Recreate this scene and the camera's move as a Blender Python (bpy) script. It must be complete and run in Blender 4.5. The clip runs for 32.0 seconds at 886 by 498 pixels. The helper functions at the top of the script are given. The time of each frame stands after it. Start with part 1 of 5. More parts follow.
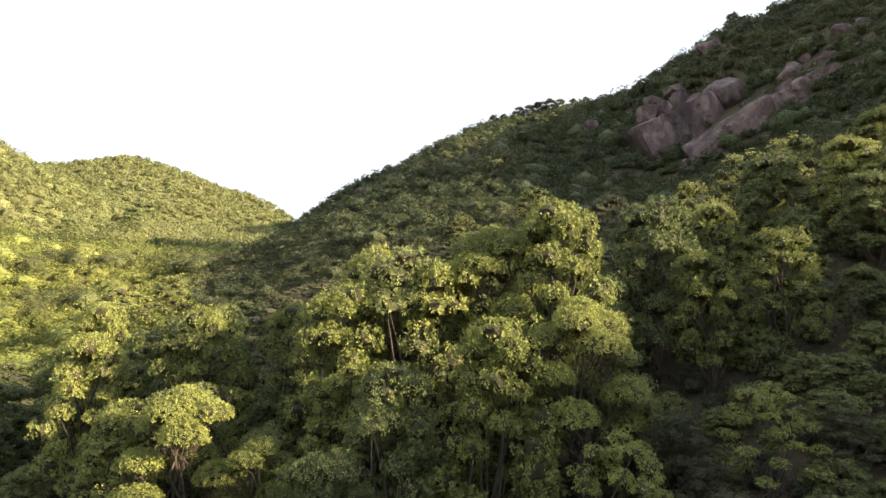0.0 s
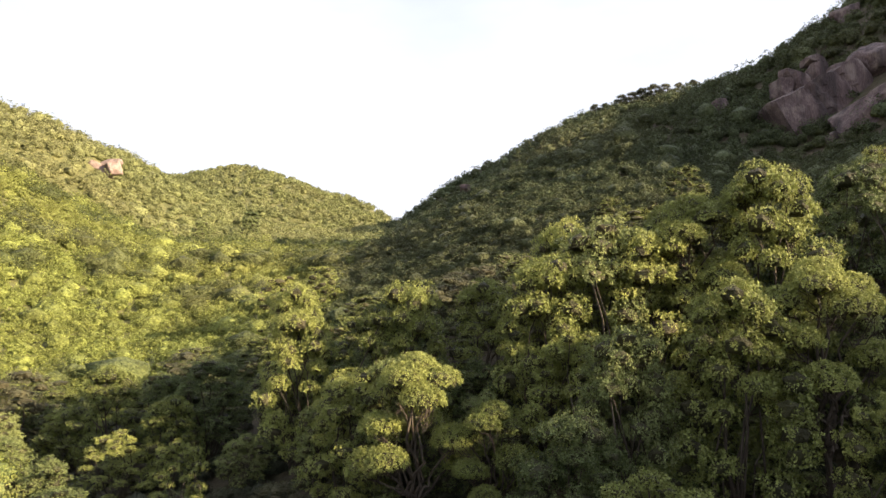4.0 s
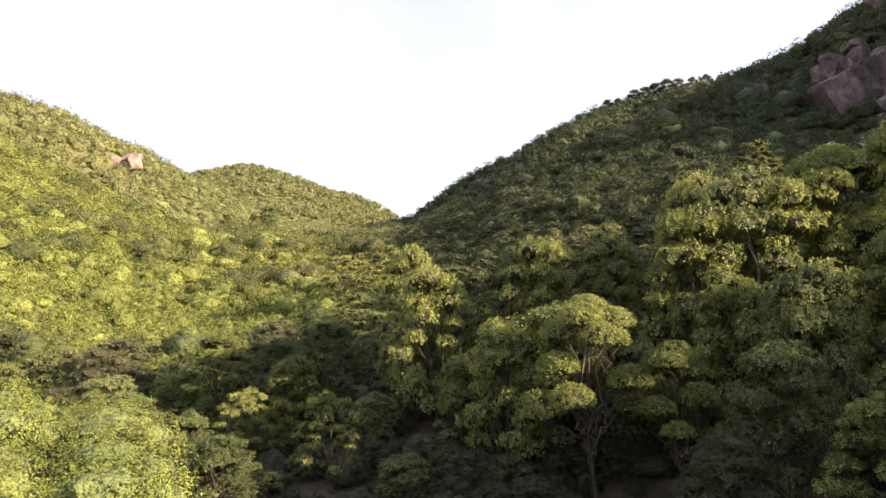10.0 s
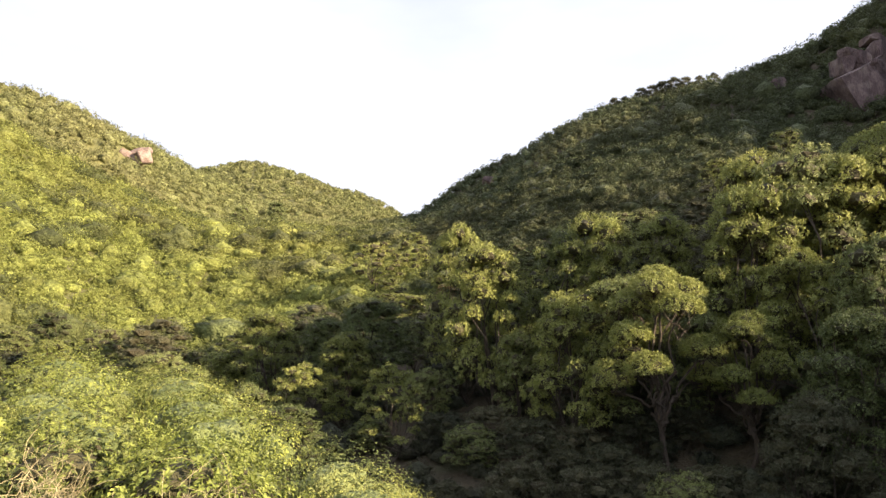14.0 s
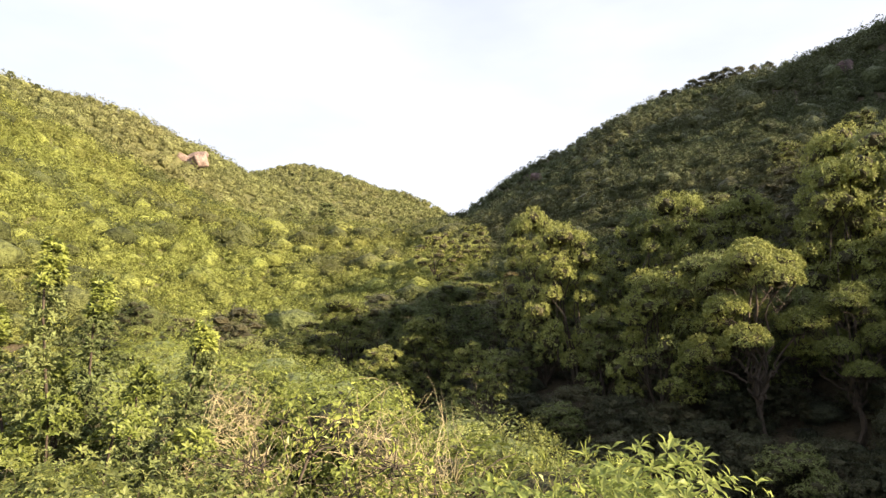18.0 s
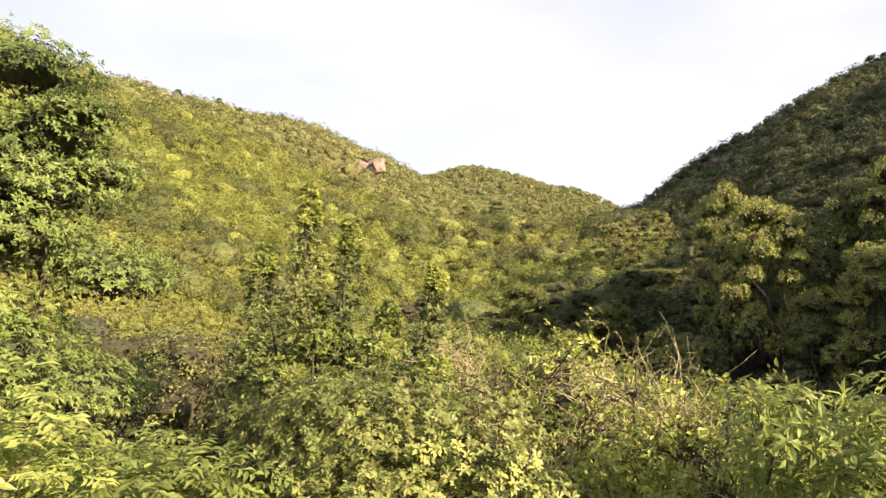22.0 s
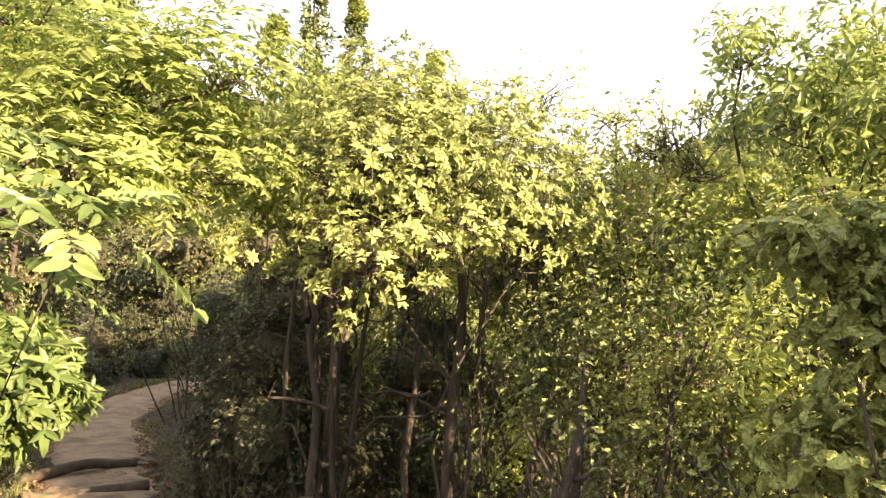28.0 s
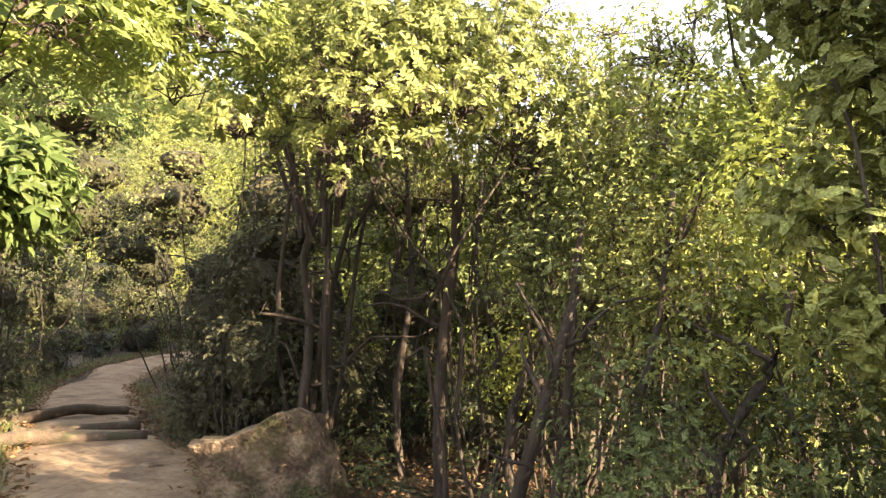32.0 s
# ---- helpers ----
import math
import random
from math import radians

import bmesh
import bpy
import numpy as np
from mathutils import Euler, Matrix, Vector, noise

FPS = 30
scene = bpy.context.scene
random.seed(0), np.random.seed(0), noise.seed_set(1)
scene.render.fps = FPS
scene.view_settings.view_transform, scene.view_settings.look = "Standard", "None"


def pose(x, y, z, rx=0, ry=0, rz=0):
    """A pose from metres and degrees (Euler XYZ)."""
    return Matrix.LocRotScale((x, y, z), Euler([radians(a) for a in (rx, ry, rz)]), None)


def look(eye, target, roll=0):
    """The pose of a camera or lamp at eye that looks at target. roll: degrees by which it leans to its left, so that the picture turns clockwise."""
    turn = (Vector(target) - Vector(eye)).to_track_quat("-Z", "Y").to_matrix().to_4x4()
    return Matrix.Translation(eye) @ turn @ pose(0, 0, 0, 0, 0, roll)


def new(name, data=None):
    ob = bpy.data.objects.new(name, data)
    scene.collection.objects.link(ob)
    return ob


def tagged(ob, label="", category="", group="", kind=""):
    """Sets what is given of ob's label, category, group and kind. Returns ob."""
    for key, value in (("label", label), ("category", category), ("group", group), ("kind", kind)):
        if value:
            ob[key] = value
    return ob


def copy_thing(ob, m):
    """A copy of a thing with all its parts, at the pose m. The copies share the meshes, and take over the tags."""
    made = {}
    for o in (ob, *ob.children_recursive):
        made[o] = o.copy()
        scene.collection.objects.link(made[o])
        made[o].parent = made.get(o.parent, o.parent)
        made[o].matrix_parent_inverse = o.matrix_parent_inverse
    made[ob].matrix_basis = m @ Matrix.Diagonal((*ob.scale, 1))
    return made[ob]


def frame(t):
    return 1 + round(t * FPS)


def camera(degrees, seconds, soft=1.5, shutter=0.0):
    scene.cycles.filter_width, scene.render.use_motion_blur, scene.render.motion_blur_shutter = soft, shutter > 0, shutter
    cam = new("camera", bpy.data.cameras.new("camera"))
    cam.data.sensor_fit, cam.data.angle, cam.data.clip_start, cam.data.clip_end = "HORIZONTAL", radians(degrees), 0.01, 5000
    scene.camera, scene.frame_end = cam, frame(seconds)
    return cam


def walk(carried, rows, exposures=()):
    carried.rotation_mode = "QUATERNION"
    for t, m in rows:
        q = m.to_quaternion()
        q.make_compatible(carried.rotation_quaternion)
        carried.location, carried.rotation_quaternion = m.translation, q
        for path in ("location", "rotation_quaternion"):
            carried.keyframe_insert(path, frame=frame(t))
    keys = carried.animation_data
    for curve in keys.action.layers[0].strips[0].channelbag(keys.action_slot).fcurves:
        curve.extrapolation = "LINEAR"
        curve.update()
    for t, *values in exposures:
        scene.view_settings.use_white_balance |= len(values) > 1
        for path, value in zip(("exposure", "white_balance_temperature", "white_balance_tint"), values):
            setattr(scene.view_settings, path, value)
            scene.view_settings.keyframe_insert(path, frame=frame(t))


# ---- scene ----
cam = camera(68.4, 32.0, 1.4)
METRES, EYE, TILT, LEAN, TURN = 20.0, 9.7, 8.0, 0.0, 0.0
ROWS = [
    (0.0, 0.0, 0.0, 0.0, 0.0, 0.0, -0.0),
    (0.5, -0.0204, 0.0039, -0.0004, 1.41, -0.02, 0.36),
    (1.0, -0.0298, 0.0075, -0.0001, 6.2, -0.06, 0.72),
    (1.5, -0.0412, 0.0089, 0.0006, 8.1, -0.09, 0.95),
    (2.0, -0.0652, 0.0073, 0.0022, 8.15, -0.12, 1.13),
    (2.5, -0.0988, 0.0027, 0.0019, 8.13, -0.1, 1.3),
    (3.0, -0.1364, -0.0028, -0.0155, 8.12, -0.06, 1.46),
    (3.5, -0.178, -0.01, -0.036, 8.11, -0.05, 1.59),
    (5.5, -0.3096, -0.0271, -0.0873, 8.0, -0.02, 1.73),
    (6.0, -0.3381, -0.0304, -0.1045, 8.01, -0.03, 1.8),
    (6.5, -0.3502, -0.0306, -0.1074, 8.01, -0.04, 1.7),
    (7.0, -0.3745, -0.0323, -0.1081, 7.99, -0.04, 1.72),
    (7.5, -0.41, -0.0359, -0.1087, 7.96, -0.03, 1.82),
    (8.0, -0.4367, -0.0408, -0.1221, 7.98, -0.03, 1.87),
    (8.5, -0.4445, -0.0425, -0.1278, 8.04, -0.01, 1.72),
    (9.0, -0.4585, -0.0456, -0.1325, 8.04, 0.0, 1.73),
    (9.5, -0.477, -0.0489, -0.1359, 8.02, 0.01, 1.81),
    (10.0, -0.5029, -0.0488, -0.1399, 7.99, 0.03, 1.9),
    (10.5, -0.5328, -0.0481, -0.1505, 7.94, 0.04, 1.95),
    (11.0, -0.5367, -0.0484, -0.1573, 7.98, -0.02, 1.81),
    (11.5, -0.5418, -0.0518, -0.1578, 7.99, -0.05, 1.72),
    (12.0, -0.56, -0.0568, -0.1579, 7.98, -0.06, 1.77),
    (12.5, -0.5875, -0.064, -0.1693, 7.94, -0.06, 1.87),
    (13.0, -0.6151, -0.068, -0.1682, 7.94, -0.06, 1.94),
    (13.5, -0.6224, -0.0702, -0.1798, 7.98, -0.03, 1.76),
    (14.0, -0.621, -0.0693, -0.1864, 8.01, -0.01, 1.57),
    (14.5, -0.6269, -0.071, -0.1878, 8.0, -0.01, 1.51),
    (16.5, -0.656, -0.0788, -0.2202, 7.99, 0.03, 1.46),
    (17.0, -0.6614, -0.0801, -0.2243, 10.24, 0.11, 1.81),
    (17.5, -0.6787, -0.0839, -0.2243, 11.77, 0.15, 2.28),
    (18.0, -0.6924, -0.0872, -0.2237, 11.92, 0.16, 2.37),
    (18.5, -0.6937, -0.0869, -0.223, 12.86, 0.2, 2.34),
    (19.0, -0.6926, -0.0871, -0.2234, 15.58, 0.33, 2.58),
    (19.5, -0.6925, -0.0872, -0.2242, 19.35, 0.52, 3.06),
    (20.0, -0.6958, -0.0877, -0.2248, 24.39, 0.78, 3.77),
    (20.5, -0.7073, -0.0918, -0.2244, 26.49, 0.89, 4.31),
    (21.0, -0.7172, -0.0976, -0.2289, 26.61, 0.87, 4.37),
    (21.5, -0.719, -0.0996, -0.2407, 26.68, 0.86, 4.13),
    (22.0, -0.7172, -0.1003, -0.2511, 26.75, 0.85, 3.94),
    (22.5, -0.7169, -0.1002, -0.2595, 26.8, 0.83, 3.86),
    (23.0, -0.7184, -0.1022, -0.2837, 26.82, 0.86, 3.79),
    (23.5, -0.7204, -0.1046, -0.3057, 26.91, 0.77, 3.61),
    (24.0, -0.7215, -0.1063, -0.3144, 26.97, 0.78, 3.48),
    (24.5, -0.7229, -0.1097, -0.3318, 26.98, 0.7, 3.32),
    (25.0, -0.7242, -0.1115, -0.3411, 27.06, 0.73, 3.22),
    (25.5, -0.7254, -0.1159, -0.3565, 27.05, 0.63, 3.07),
    (27.5, -0.7247, -0.128, -0.3655, 25.1, 0.51, 2.69),
    (28.0, -0.7236, -0.1294, -0.3648, 24.39, 0.5, 2.6),
    (28.5, -0.7237, -0.1294, -0.3634, 24.31, 0.51, 2.61),
    (29.0, -0.724, -0.129, -0.3619, 23.87, 0.5, 2.54),
    (29.5, -0.7246, -0.1282, -0.3607, 23.82, 0.49, 2.55),
    (30.0, -0.7256, -0.1273, -0.3595, 23.83, 0.49, 2.55),
    (30.5, -0.726, -0.1275, -0.3641, 23.82, 0.54, 2.49),
    (31.0, -0.7257, -0.1281, -0.3772, 23.79, 0.43, 2.41),
    (31.5, -0.7252, -0.1284, -0.3853, 23.76, 0.44, 2.43),
    (32.0, -0.7254, -0.1298, -0.4038, 23.82, 0.47, 2.31),
]
EXPOSURES = [(0, 2.04, 6500, 9), (1.5, 1.9, 6500, 10), (5, 1.82, 6450, 14), (14, 1.8, 6450, 15), (19, 1.72, 6550, 12), (22, 1.7, 6800, 14), (24, 1.7, 6800, 15), (25.5, 1.7, 6800, 16), (27.5, 2.64, 6900, 18), (30.2, 2.78, 6800, 18),
             (31, 2.72, 6750, 17), (32, 2.84, 6500, 17)]      # seconds, stops, kelvin, tint
walk(cam, [(t, pose(0, 0, EYE, TILT, LEAN, TURN) @ pose(METRES * x, METRES * y, METRES * z, 90 + pitch, roll, yaw)) for t, x, y, z, yaw, pitch, roll in ROWS], EXPOSURES)

# ---- sky and sun ----
SUN_AZIMUTH, SUN_HEIGHT = 104.0, 18.0      # degrees clockwise from +y, degrees above the horizon
world = bpy.data.worlds.new("sky")
scene.world = world
world.use_nodes = True
wt = world.node_tree
wt.nodes.clear()
w_out, w_back = wt.nodes.new("ShaderNodeOutputWorld"), wt.nodes.new("ShaderNodeBackground")
w_sky, w_scale = wt.nodes.new("ShaderNodeTexSky"), wt.nodes.new("ShaderNodeVectorMath")
w_sky.sky_type, w_sky.sun_disc = "NISHITA", False
w_sky.sun_elevation, w_sky.sun_rotation = radians(SUN_HEIGHT), radians(SUN_AZIMUTH)
w_scale.operation = "SCALE"
w_scale.inputs["Scale"].default_value = 0.058
w_coord, w_map, w_noise, w_ramp, w_mix = (wt.nodes.new(n) for n in ("ShaderNodeTexCoord", "ShaderNodeMapping", "ShaderNodeTexNoise", "ShaderNodeValToRGB", "ShaderNodeMix"))
w_map.inputs["Scale"].default_value = (1.0, 1.0, 3.0)
w_noise.inputs["Scale"].default_value, w_noise.inputs["Detail"].default_value = 1.6, 6.0
w_ramp.color_ramp.elements[0].position, w_ramp.color_ramp.elements[0].color = 0.3, (0.62, 0.62, 0.62, 1)
w_ramp.color_ramp.elements[1].position, w_ramp.color_ramp.elements[1].color = 0.62, (0.97, 0.97, 0.97, 1)
w_mix.data_type = "RGBA"
w_mix.inputs["B"].default_value = (0.325, 0.34, 0.375, 1)      # thin bright cloud
w_back.inputs["Strength"].default_value = 1.0
for a, b in ((w_sky.outputs[0], w_scale.inputs[0]), (w_scale.outputs[0], w_mix.inputs["A"]), (w_coord.outputs["Generated"], w_map.inputs[0]),
             (w_map.outputs[0], w_noise.inputs["Vector"]), (w_noise.outputs["Fac"], w_ramp.inputs[0]), (w_ramp.outputs[0], w_mix.inputs["Factor"]),
             (w_mix.outputs["Result"], w_back.inputs["Color"]), (w_back.outputs[0], w_out.inputs[0])):
    wt.links.new(a, b)
sun = new("sun", bpy.data.lights.new("sun", "SUN"))
sun.data.energy, sun.data.angle, sun.data.color = 5.2, radians(0.6), (1.0, 0.80, 0.53)
sa, sh = radians(SUN_AZIMUTH), radians(SUN_HEIGHT)
to_sun = Vector((math.sin(sa) * math.cos(sh), math.cos(sa) * math.cos(sh), math.sin(sh)))
sun.matrix_basis = look((0, 0, 150), Vector((0, 0, 150)) - to_sun)

# ---- materials ----
def material(name):
    m = bpy.data.materials.new(name)
    m.use_nodes = True
    m.node_tree.nodes.clear()
    return m, m.node_tree.nodes, m.node_tree.links


def ramp(nodes, stops):
    r = nodes.new("ShaderNodeValToRGB")
    while len(r.color_ramp.elements) < len(stops):
        r.color_ramp.elements.new(0.5)
    for e, (p, c) in zip(r.color_ramp.elements, stops):
        e.position, e.color = p, (*c, 1)
    return r


def leaf_material(name, colours, tip, gloss=0.45, glow=0.42, patch=0.0, patch_scale=0.04, tuft=0.0):
    """Leaves: colours from leaf to leaf, a share of tinted ones, light through the blade. patch: drift from shrub to shrub; tuft: size in metres of the tufts that roughen a crown."""
    m, n, l = material(name)
    out, bsdf, thin, mix = (n.new(k) for k in ("ShaderNodeOutputMaterial", "ShaderNodeBsdfPrincipled", "ShaderNodeBsdfTranslucent", "ShaderNodeMixShader"))
    geo, info = n.new("ShaderNodeNewGeometry"), n.new("ShaderNodeObjectInfo")
    r = ramp(n, [(i / (len(colours) - 1), c) for i, c in enumerate(colours)])
    l.new(geo.outputs["Random Per Island"], r.inputs[0])
    hue, tint = n.new("ShaderNodeHueSaturation"), n.new("ShaderNodeMix")
    tint.data_type = "RGBA"
    tint.inputs["B"].default_value = (*tip, 1)
    l.new(r.outputs[0], tint.inputs["A"])
    if patch:
        noi, big = n.new("ShaderNodeTexNoise"), n.new("ShaderNodeMapRange")
        noi.inputs["Scale"].default_value, noi.inputs["Detail"].default_value = patch_scale, 3.0
        l.new(geo.outputs["Position"], noi.inputs["Vector"])
        big.inputs["From Min"].default_value, big.inputs["From Max"].default_value, big.inputs["To Max"].default_value = 0.42, 0.66, patch
        l.new(noi.outputs["Fac"], big.inputs["Value"])
        l.new(big.outputs[0], tint.inputs["Factor"])
        fine, val = n.new("ShaderNodeTexNoise"), n.new("ShaderNodeMapRange")
        fine.inputs["Scale"].default_value = patch_scale * 11
        l.new(geo.outputs["Position"], fine.inputs["Vector"])
        val.inputs["From Min"].default_value, val.inputs["From Max"].default_value = 0.36, 0.64
        val.inputs["To Min"].default_value, val.inputs["To Max"].default_value = 0.5, 1.35
        speck, both = n.new("ShaderNodeTexNoise"), n.new("ShaderNodeMix")
        speck.inputs["Scale"].default_value, speck.inputs["Detail"].default_value = patch_scale * 95, 4.0
        l.new(geo.outputs["Position"], speck.inputs["Vector"])
        both.inputs["Factor"].default_value = 0.6
        l.new(fine.outputs["Fac"], both.inputs["A"])
        l.new(speck.outputs["Fac"], both.inputs["B"])
        l.new(both.outputs["Result"], val.inputs["Value"])
        l.new(val.outputs[0], hue.inputs["Value"])
    else:
        pw, val = n.new("ShaderNodeMath"), n.new("ShaderNodeMapRange")
        pw.operation = "MULTIPLY"
        pw.inputs[1].default_value = 0.55
        l.new(info.outputs["Random"], pw.inputs[0])
        l.new(pw.outputs[0], tint.inputs["Factor"])
        val.inputs["To Min"].default_value, val.inputs["To Max"].default_value = 0.62, 1.3
        l.new(info.outputs["Random"], val.inputs["Value"])
        l.new(val.outputs[0], hue.inputs["Value"])
    l.new(tint.outputs["Result"], hue.inputs["Color"])
    l.new(hue.outputs[0], bsdf.inputs["Base Color"])
    l.new(hue.outputs[0], thin.inputs["Color"])
    bsdf.inputs["Roughness"].default_value = gloss
    bsdf.inputs["Specular IOR Level"].default_value = 0.22
    if tuft:
        grain, rise = n.new("ShaderNodeTexNoise"), n.new("ShaderNodeBump")
        grain.inputs["Scale"].default_value, grain.inputs["Detail"].default_value, grain.inputs["Roughness"].default_value = 0.6 / tuft, 4.0, 0.65
        rise.inputs["Strength"].default_value, rise.inputs["Distance"].default_value = 1.0, tuft * 3
        l.new(geo.outputs["Position"], grain.inputs["Vector"])
        l.new(grain.outputs["Fac"], rise.inputs["Height"])
        l.new(rise.outputs[0], bsdf.inputs["Normal"])
    mix.inputs[0].default_value = glow
    l.new(bsdf.outputs[0], mix.inputs[1])
    l.new(thin.outputs[0], mix.inputs[2])
    l.new(mix.outputs[0], out.inputs[0])
    return m


def rough_material(name, stops, scale, stretch=(1, 1, 1), bump=0.4, rough=0.9, spots=None, spot_scale=9.0, streak=None):
    """Bark, stone, earth: noise at two scales, relief, and spots or streaks of another colour."""
    m, n, l = material(name)
    out, bsdf = n.new("ShaderNodeOutputMaterial"), n.new("ShaderNodeBsdfPrincipled")
    coord, mp = n.new("ShaderNodeNewGeometry"), n.new("ShaderNodeMapping")
    mp.inputs["Scale"].default_value = stretch
    l.new(coord.outputs["Position"], mp.inputs[0])
    a, b = n.new("ShaderNodeTexNoise"), n.new("ShaderNodeTexNoise")
    a.inputs["Scale"].default_value, a.inputs["Detail"].default_value = scale, 8.0
    b.inputs["Scale"].default_value, b.inputs["Detail"].default_value = scale * 7, 6.0
    l.new(mp.outputs[0], a.inputs["Vector"])
    l.new(mp.outputs[0], b.inputs["Vector"])
    mixn = n.new("ShaderNodeMix")
    mixn.inputs["Factor"].default_value = 0.4
    l.new(a.outputs["Fac"], mixn.inputs["A"])
    l.new(b.outputs["Fac"], mixn.inputs["B"])
    r = ramp(n, stops)
    l.new(mixn.outputs["Result"], r.inputs[0])
    colour = r.outputs[0]
    for kind, sc, st in ((spots, spot_scale, (1, 1, 1)), (streak, 0.55, (1, 1, 0.07))):
        if kind:
            mp2, nz, rr, mx = n.new("ShaderNodeMapping"), n.new("ShaderNodeTexNoise"), n.new("ShaderNodeMapRange"), n.new("ShaderNodeMix")
            mp2.inputs["Scale"].default_value = st
            nz.inputs["Scale"].default_value, nz.inputs["Detail"].default_value = sc, 5.0
            rr.inputs["From Min"].default_value, rr.inputs["From Max"].default_value, rr.inputs["To Max"].default_value = 0.52, 0.66, 0.75
            mx.data_type = "RGBA"
            mx.inputs["B"].default_value = (*kind, 1)
            l.new(coord.outputs["Position"], mp2.inputs[0])
            l.new(mp2.outputs[0], nz.inputs["Vector"])
            l.new(nz.outputs["Fac"], rr.inputs["Value"])
            l.new(rr.outputs[0], mx.inputs["Factor"])
            l.new(colour, mx.inputs["A"])
            colour = mx.outputs["Result"]
    l.new(colour, bsdf.inputs["Base Color"])
    bsdf.inputs["Roughness"].default_value = rough
    bp = n.new("ShaderNodeBump")
    bp.inputs["Strength"].default_value, bp.inputs["Distance"].default_value = bump, 0.5 / scale
    l.new(mixn.outputs["Result"], bp.inputs["Height"])
    l.new(bp.outputs[0], bsdf.inputs["Normal"])
    l.new(bsdf.outputs[0], out.inputs[0])
    return m


M_EARTH = rough_material("forest_floor", [(0.3, (0.035, 0.027, 0.016)), (0.5, (0.062, 0.048, 0.027)), (0.7, (0.10, 0.08, 0.045))], 1.6, bump=0.8, spots=(0.045, 0.052, 0.02), spot_scale=0.5)
M_TRAIL = rough_material("trodden_earth", [(0.3, (0.16, 0.105, 0.06)), (0.5, (0.30, 0.215, 0.13)), (0.72, (0.44, 0.345, 0.225))], 2.2, bump=0.5, spots=(0.11, 0.072, 0.045), spot_scale=1.3)
M_BARK = rough_material("grey_brown_bark", [(0.3, (0.028, 0.021, 0.015)), (0.55, (0.066, 0.05, 0.037)), (0.75, (0.13, 0.105, 0.08))], 14, (1, 1, 0.25), 0.7)
M_TURF = rough_material("hill_turf", [(0.3, (0.075, 0.078, 0.025)), (0.5, (0.12, 0.12, 0.04)), (0.7, (0.17, 0.155, 0.06))], 0.4, bump=0.6, spots=(0.06, 0.07, 0.022), spot_scale=0.15)
M_TWIG = rough_material("dry_twig", [(0.3, (0.24, 0.20, 0.11)), (0.55, (0.40, 0.345, 0.20)), (0.75, (0.54, 0.48, 0.31))], 20, (1, 1, 0.3), 0.5)
# streaked granite, its base colour also darkened in place of the crag's shade
M_CLIFF = rough_material("weathered_shaded_granite", [(0.32, (0.055, 0.036, 0.038)), (0.5, (0.115, 0.078, 0.078)), (0.68, (0.20, 0.15, 0.14))], 0.9, (1, 1, 0.35), bump=1.0, rough=0.85, spots=(0.23, 0.18, 0.165), spot_scale=0.7, streak=(0.03, 0.021, 0.024))
M_PINK = rough_material("pink_granite", [(0.3, (0.15, 0.105, 0.09)), (0.5, (0.24, 0.175, 0.155)), (0.7, (0.33, 0.265, 0.235))], 0.5, bump=0.6, rough=0.85, spots=(0.13, 0.095, 0.085), spot_scale=0.6)
# brownish olive, paled and greyed so that some distance haze is in the colour
M_FAR_HAZE = leaf_material("distant_scrub", [(0.133, 0.146, 0.058), (0.215, 0.235, 0.094), (0.301, 0.329, 0.132)], (0.25, 0.235, 0.11), 0.7, 0.14, patch=0.5, patch_scale=0.02, tuft=0.7)
# brown stone with moss spots; the bright tan also stands in for sun dapples
M_BOULDER = rough_material("mossy_boulder", [(0.32, (0.05, 0.034, 0.022)), (0.44, (0.14, 0.096, 0.06)), (0.56, (0.27, 0.195, 0.125)), (0.68, (0.42, 0.33, 0.22))], 4.5, bump=1.0, spots=(0.06, 0.065, 0.02), spot_scale=3.4)
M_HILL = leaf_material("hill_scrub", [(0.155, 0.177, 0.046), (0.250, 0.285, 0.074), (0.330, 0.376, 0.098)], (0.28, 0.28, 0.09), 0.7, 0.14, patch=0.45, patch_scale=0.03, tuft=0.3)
# darker bushes; their green also stands in for shadows of larger shrubs
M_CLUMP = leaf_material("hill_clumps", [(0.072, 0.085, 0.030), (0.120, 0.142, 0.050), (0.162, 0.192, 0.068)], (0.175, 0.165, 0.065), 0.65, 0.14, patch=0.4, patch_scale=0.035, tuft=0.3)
# darker wood of the right hill; the hill's shade is also in this colour
M_WOOD_SHADE = leaf_material("hill_woods_shade", [(0.055, 0.068, 0.031), (0.092, 0.113, 0.052), (0.124, 0.153, 0.070)], (0.16, 0.15, 0.068), 0.65, 0.14, patch=0.4, patch_scale=0.035, tuft=0.3)
# undergrowth coloured dark to carry the shade between the valley trees
M_UNDER_SHADE = leaf_material("undergrowth", [(0.037, 0.042, 0.027), (0.074, 0.084, 0.054), (0.111, 0.126, 0.081)], (0.12, 0.095, 0.06), 0.5, 0.2, patch=0.4, patch_scale=0.2, tuft=0.12)
M_GREEN = leaf_material("valley_leaves", [(0.092, 0.117, 0.045), (0.185, 0.235, 0.090), (0.268, 0.341, 0.131)], (0.245, 0.25, 0.09), 0.42, 0.2, tuft=0.08)
M_OLIVE = leaf_material("olive_leaves", [(0.122, 0.144, 0.043), (0.245, 0.288, 0.085), (0.355, 0.418, 0.123)], (0.3, 0.3, 0.09), 0.45, 0.2, tuft=0.08)
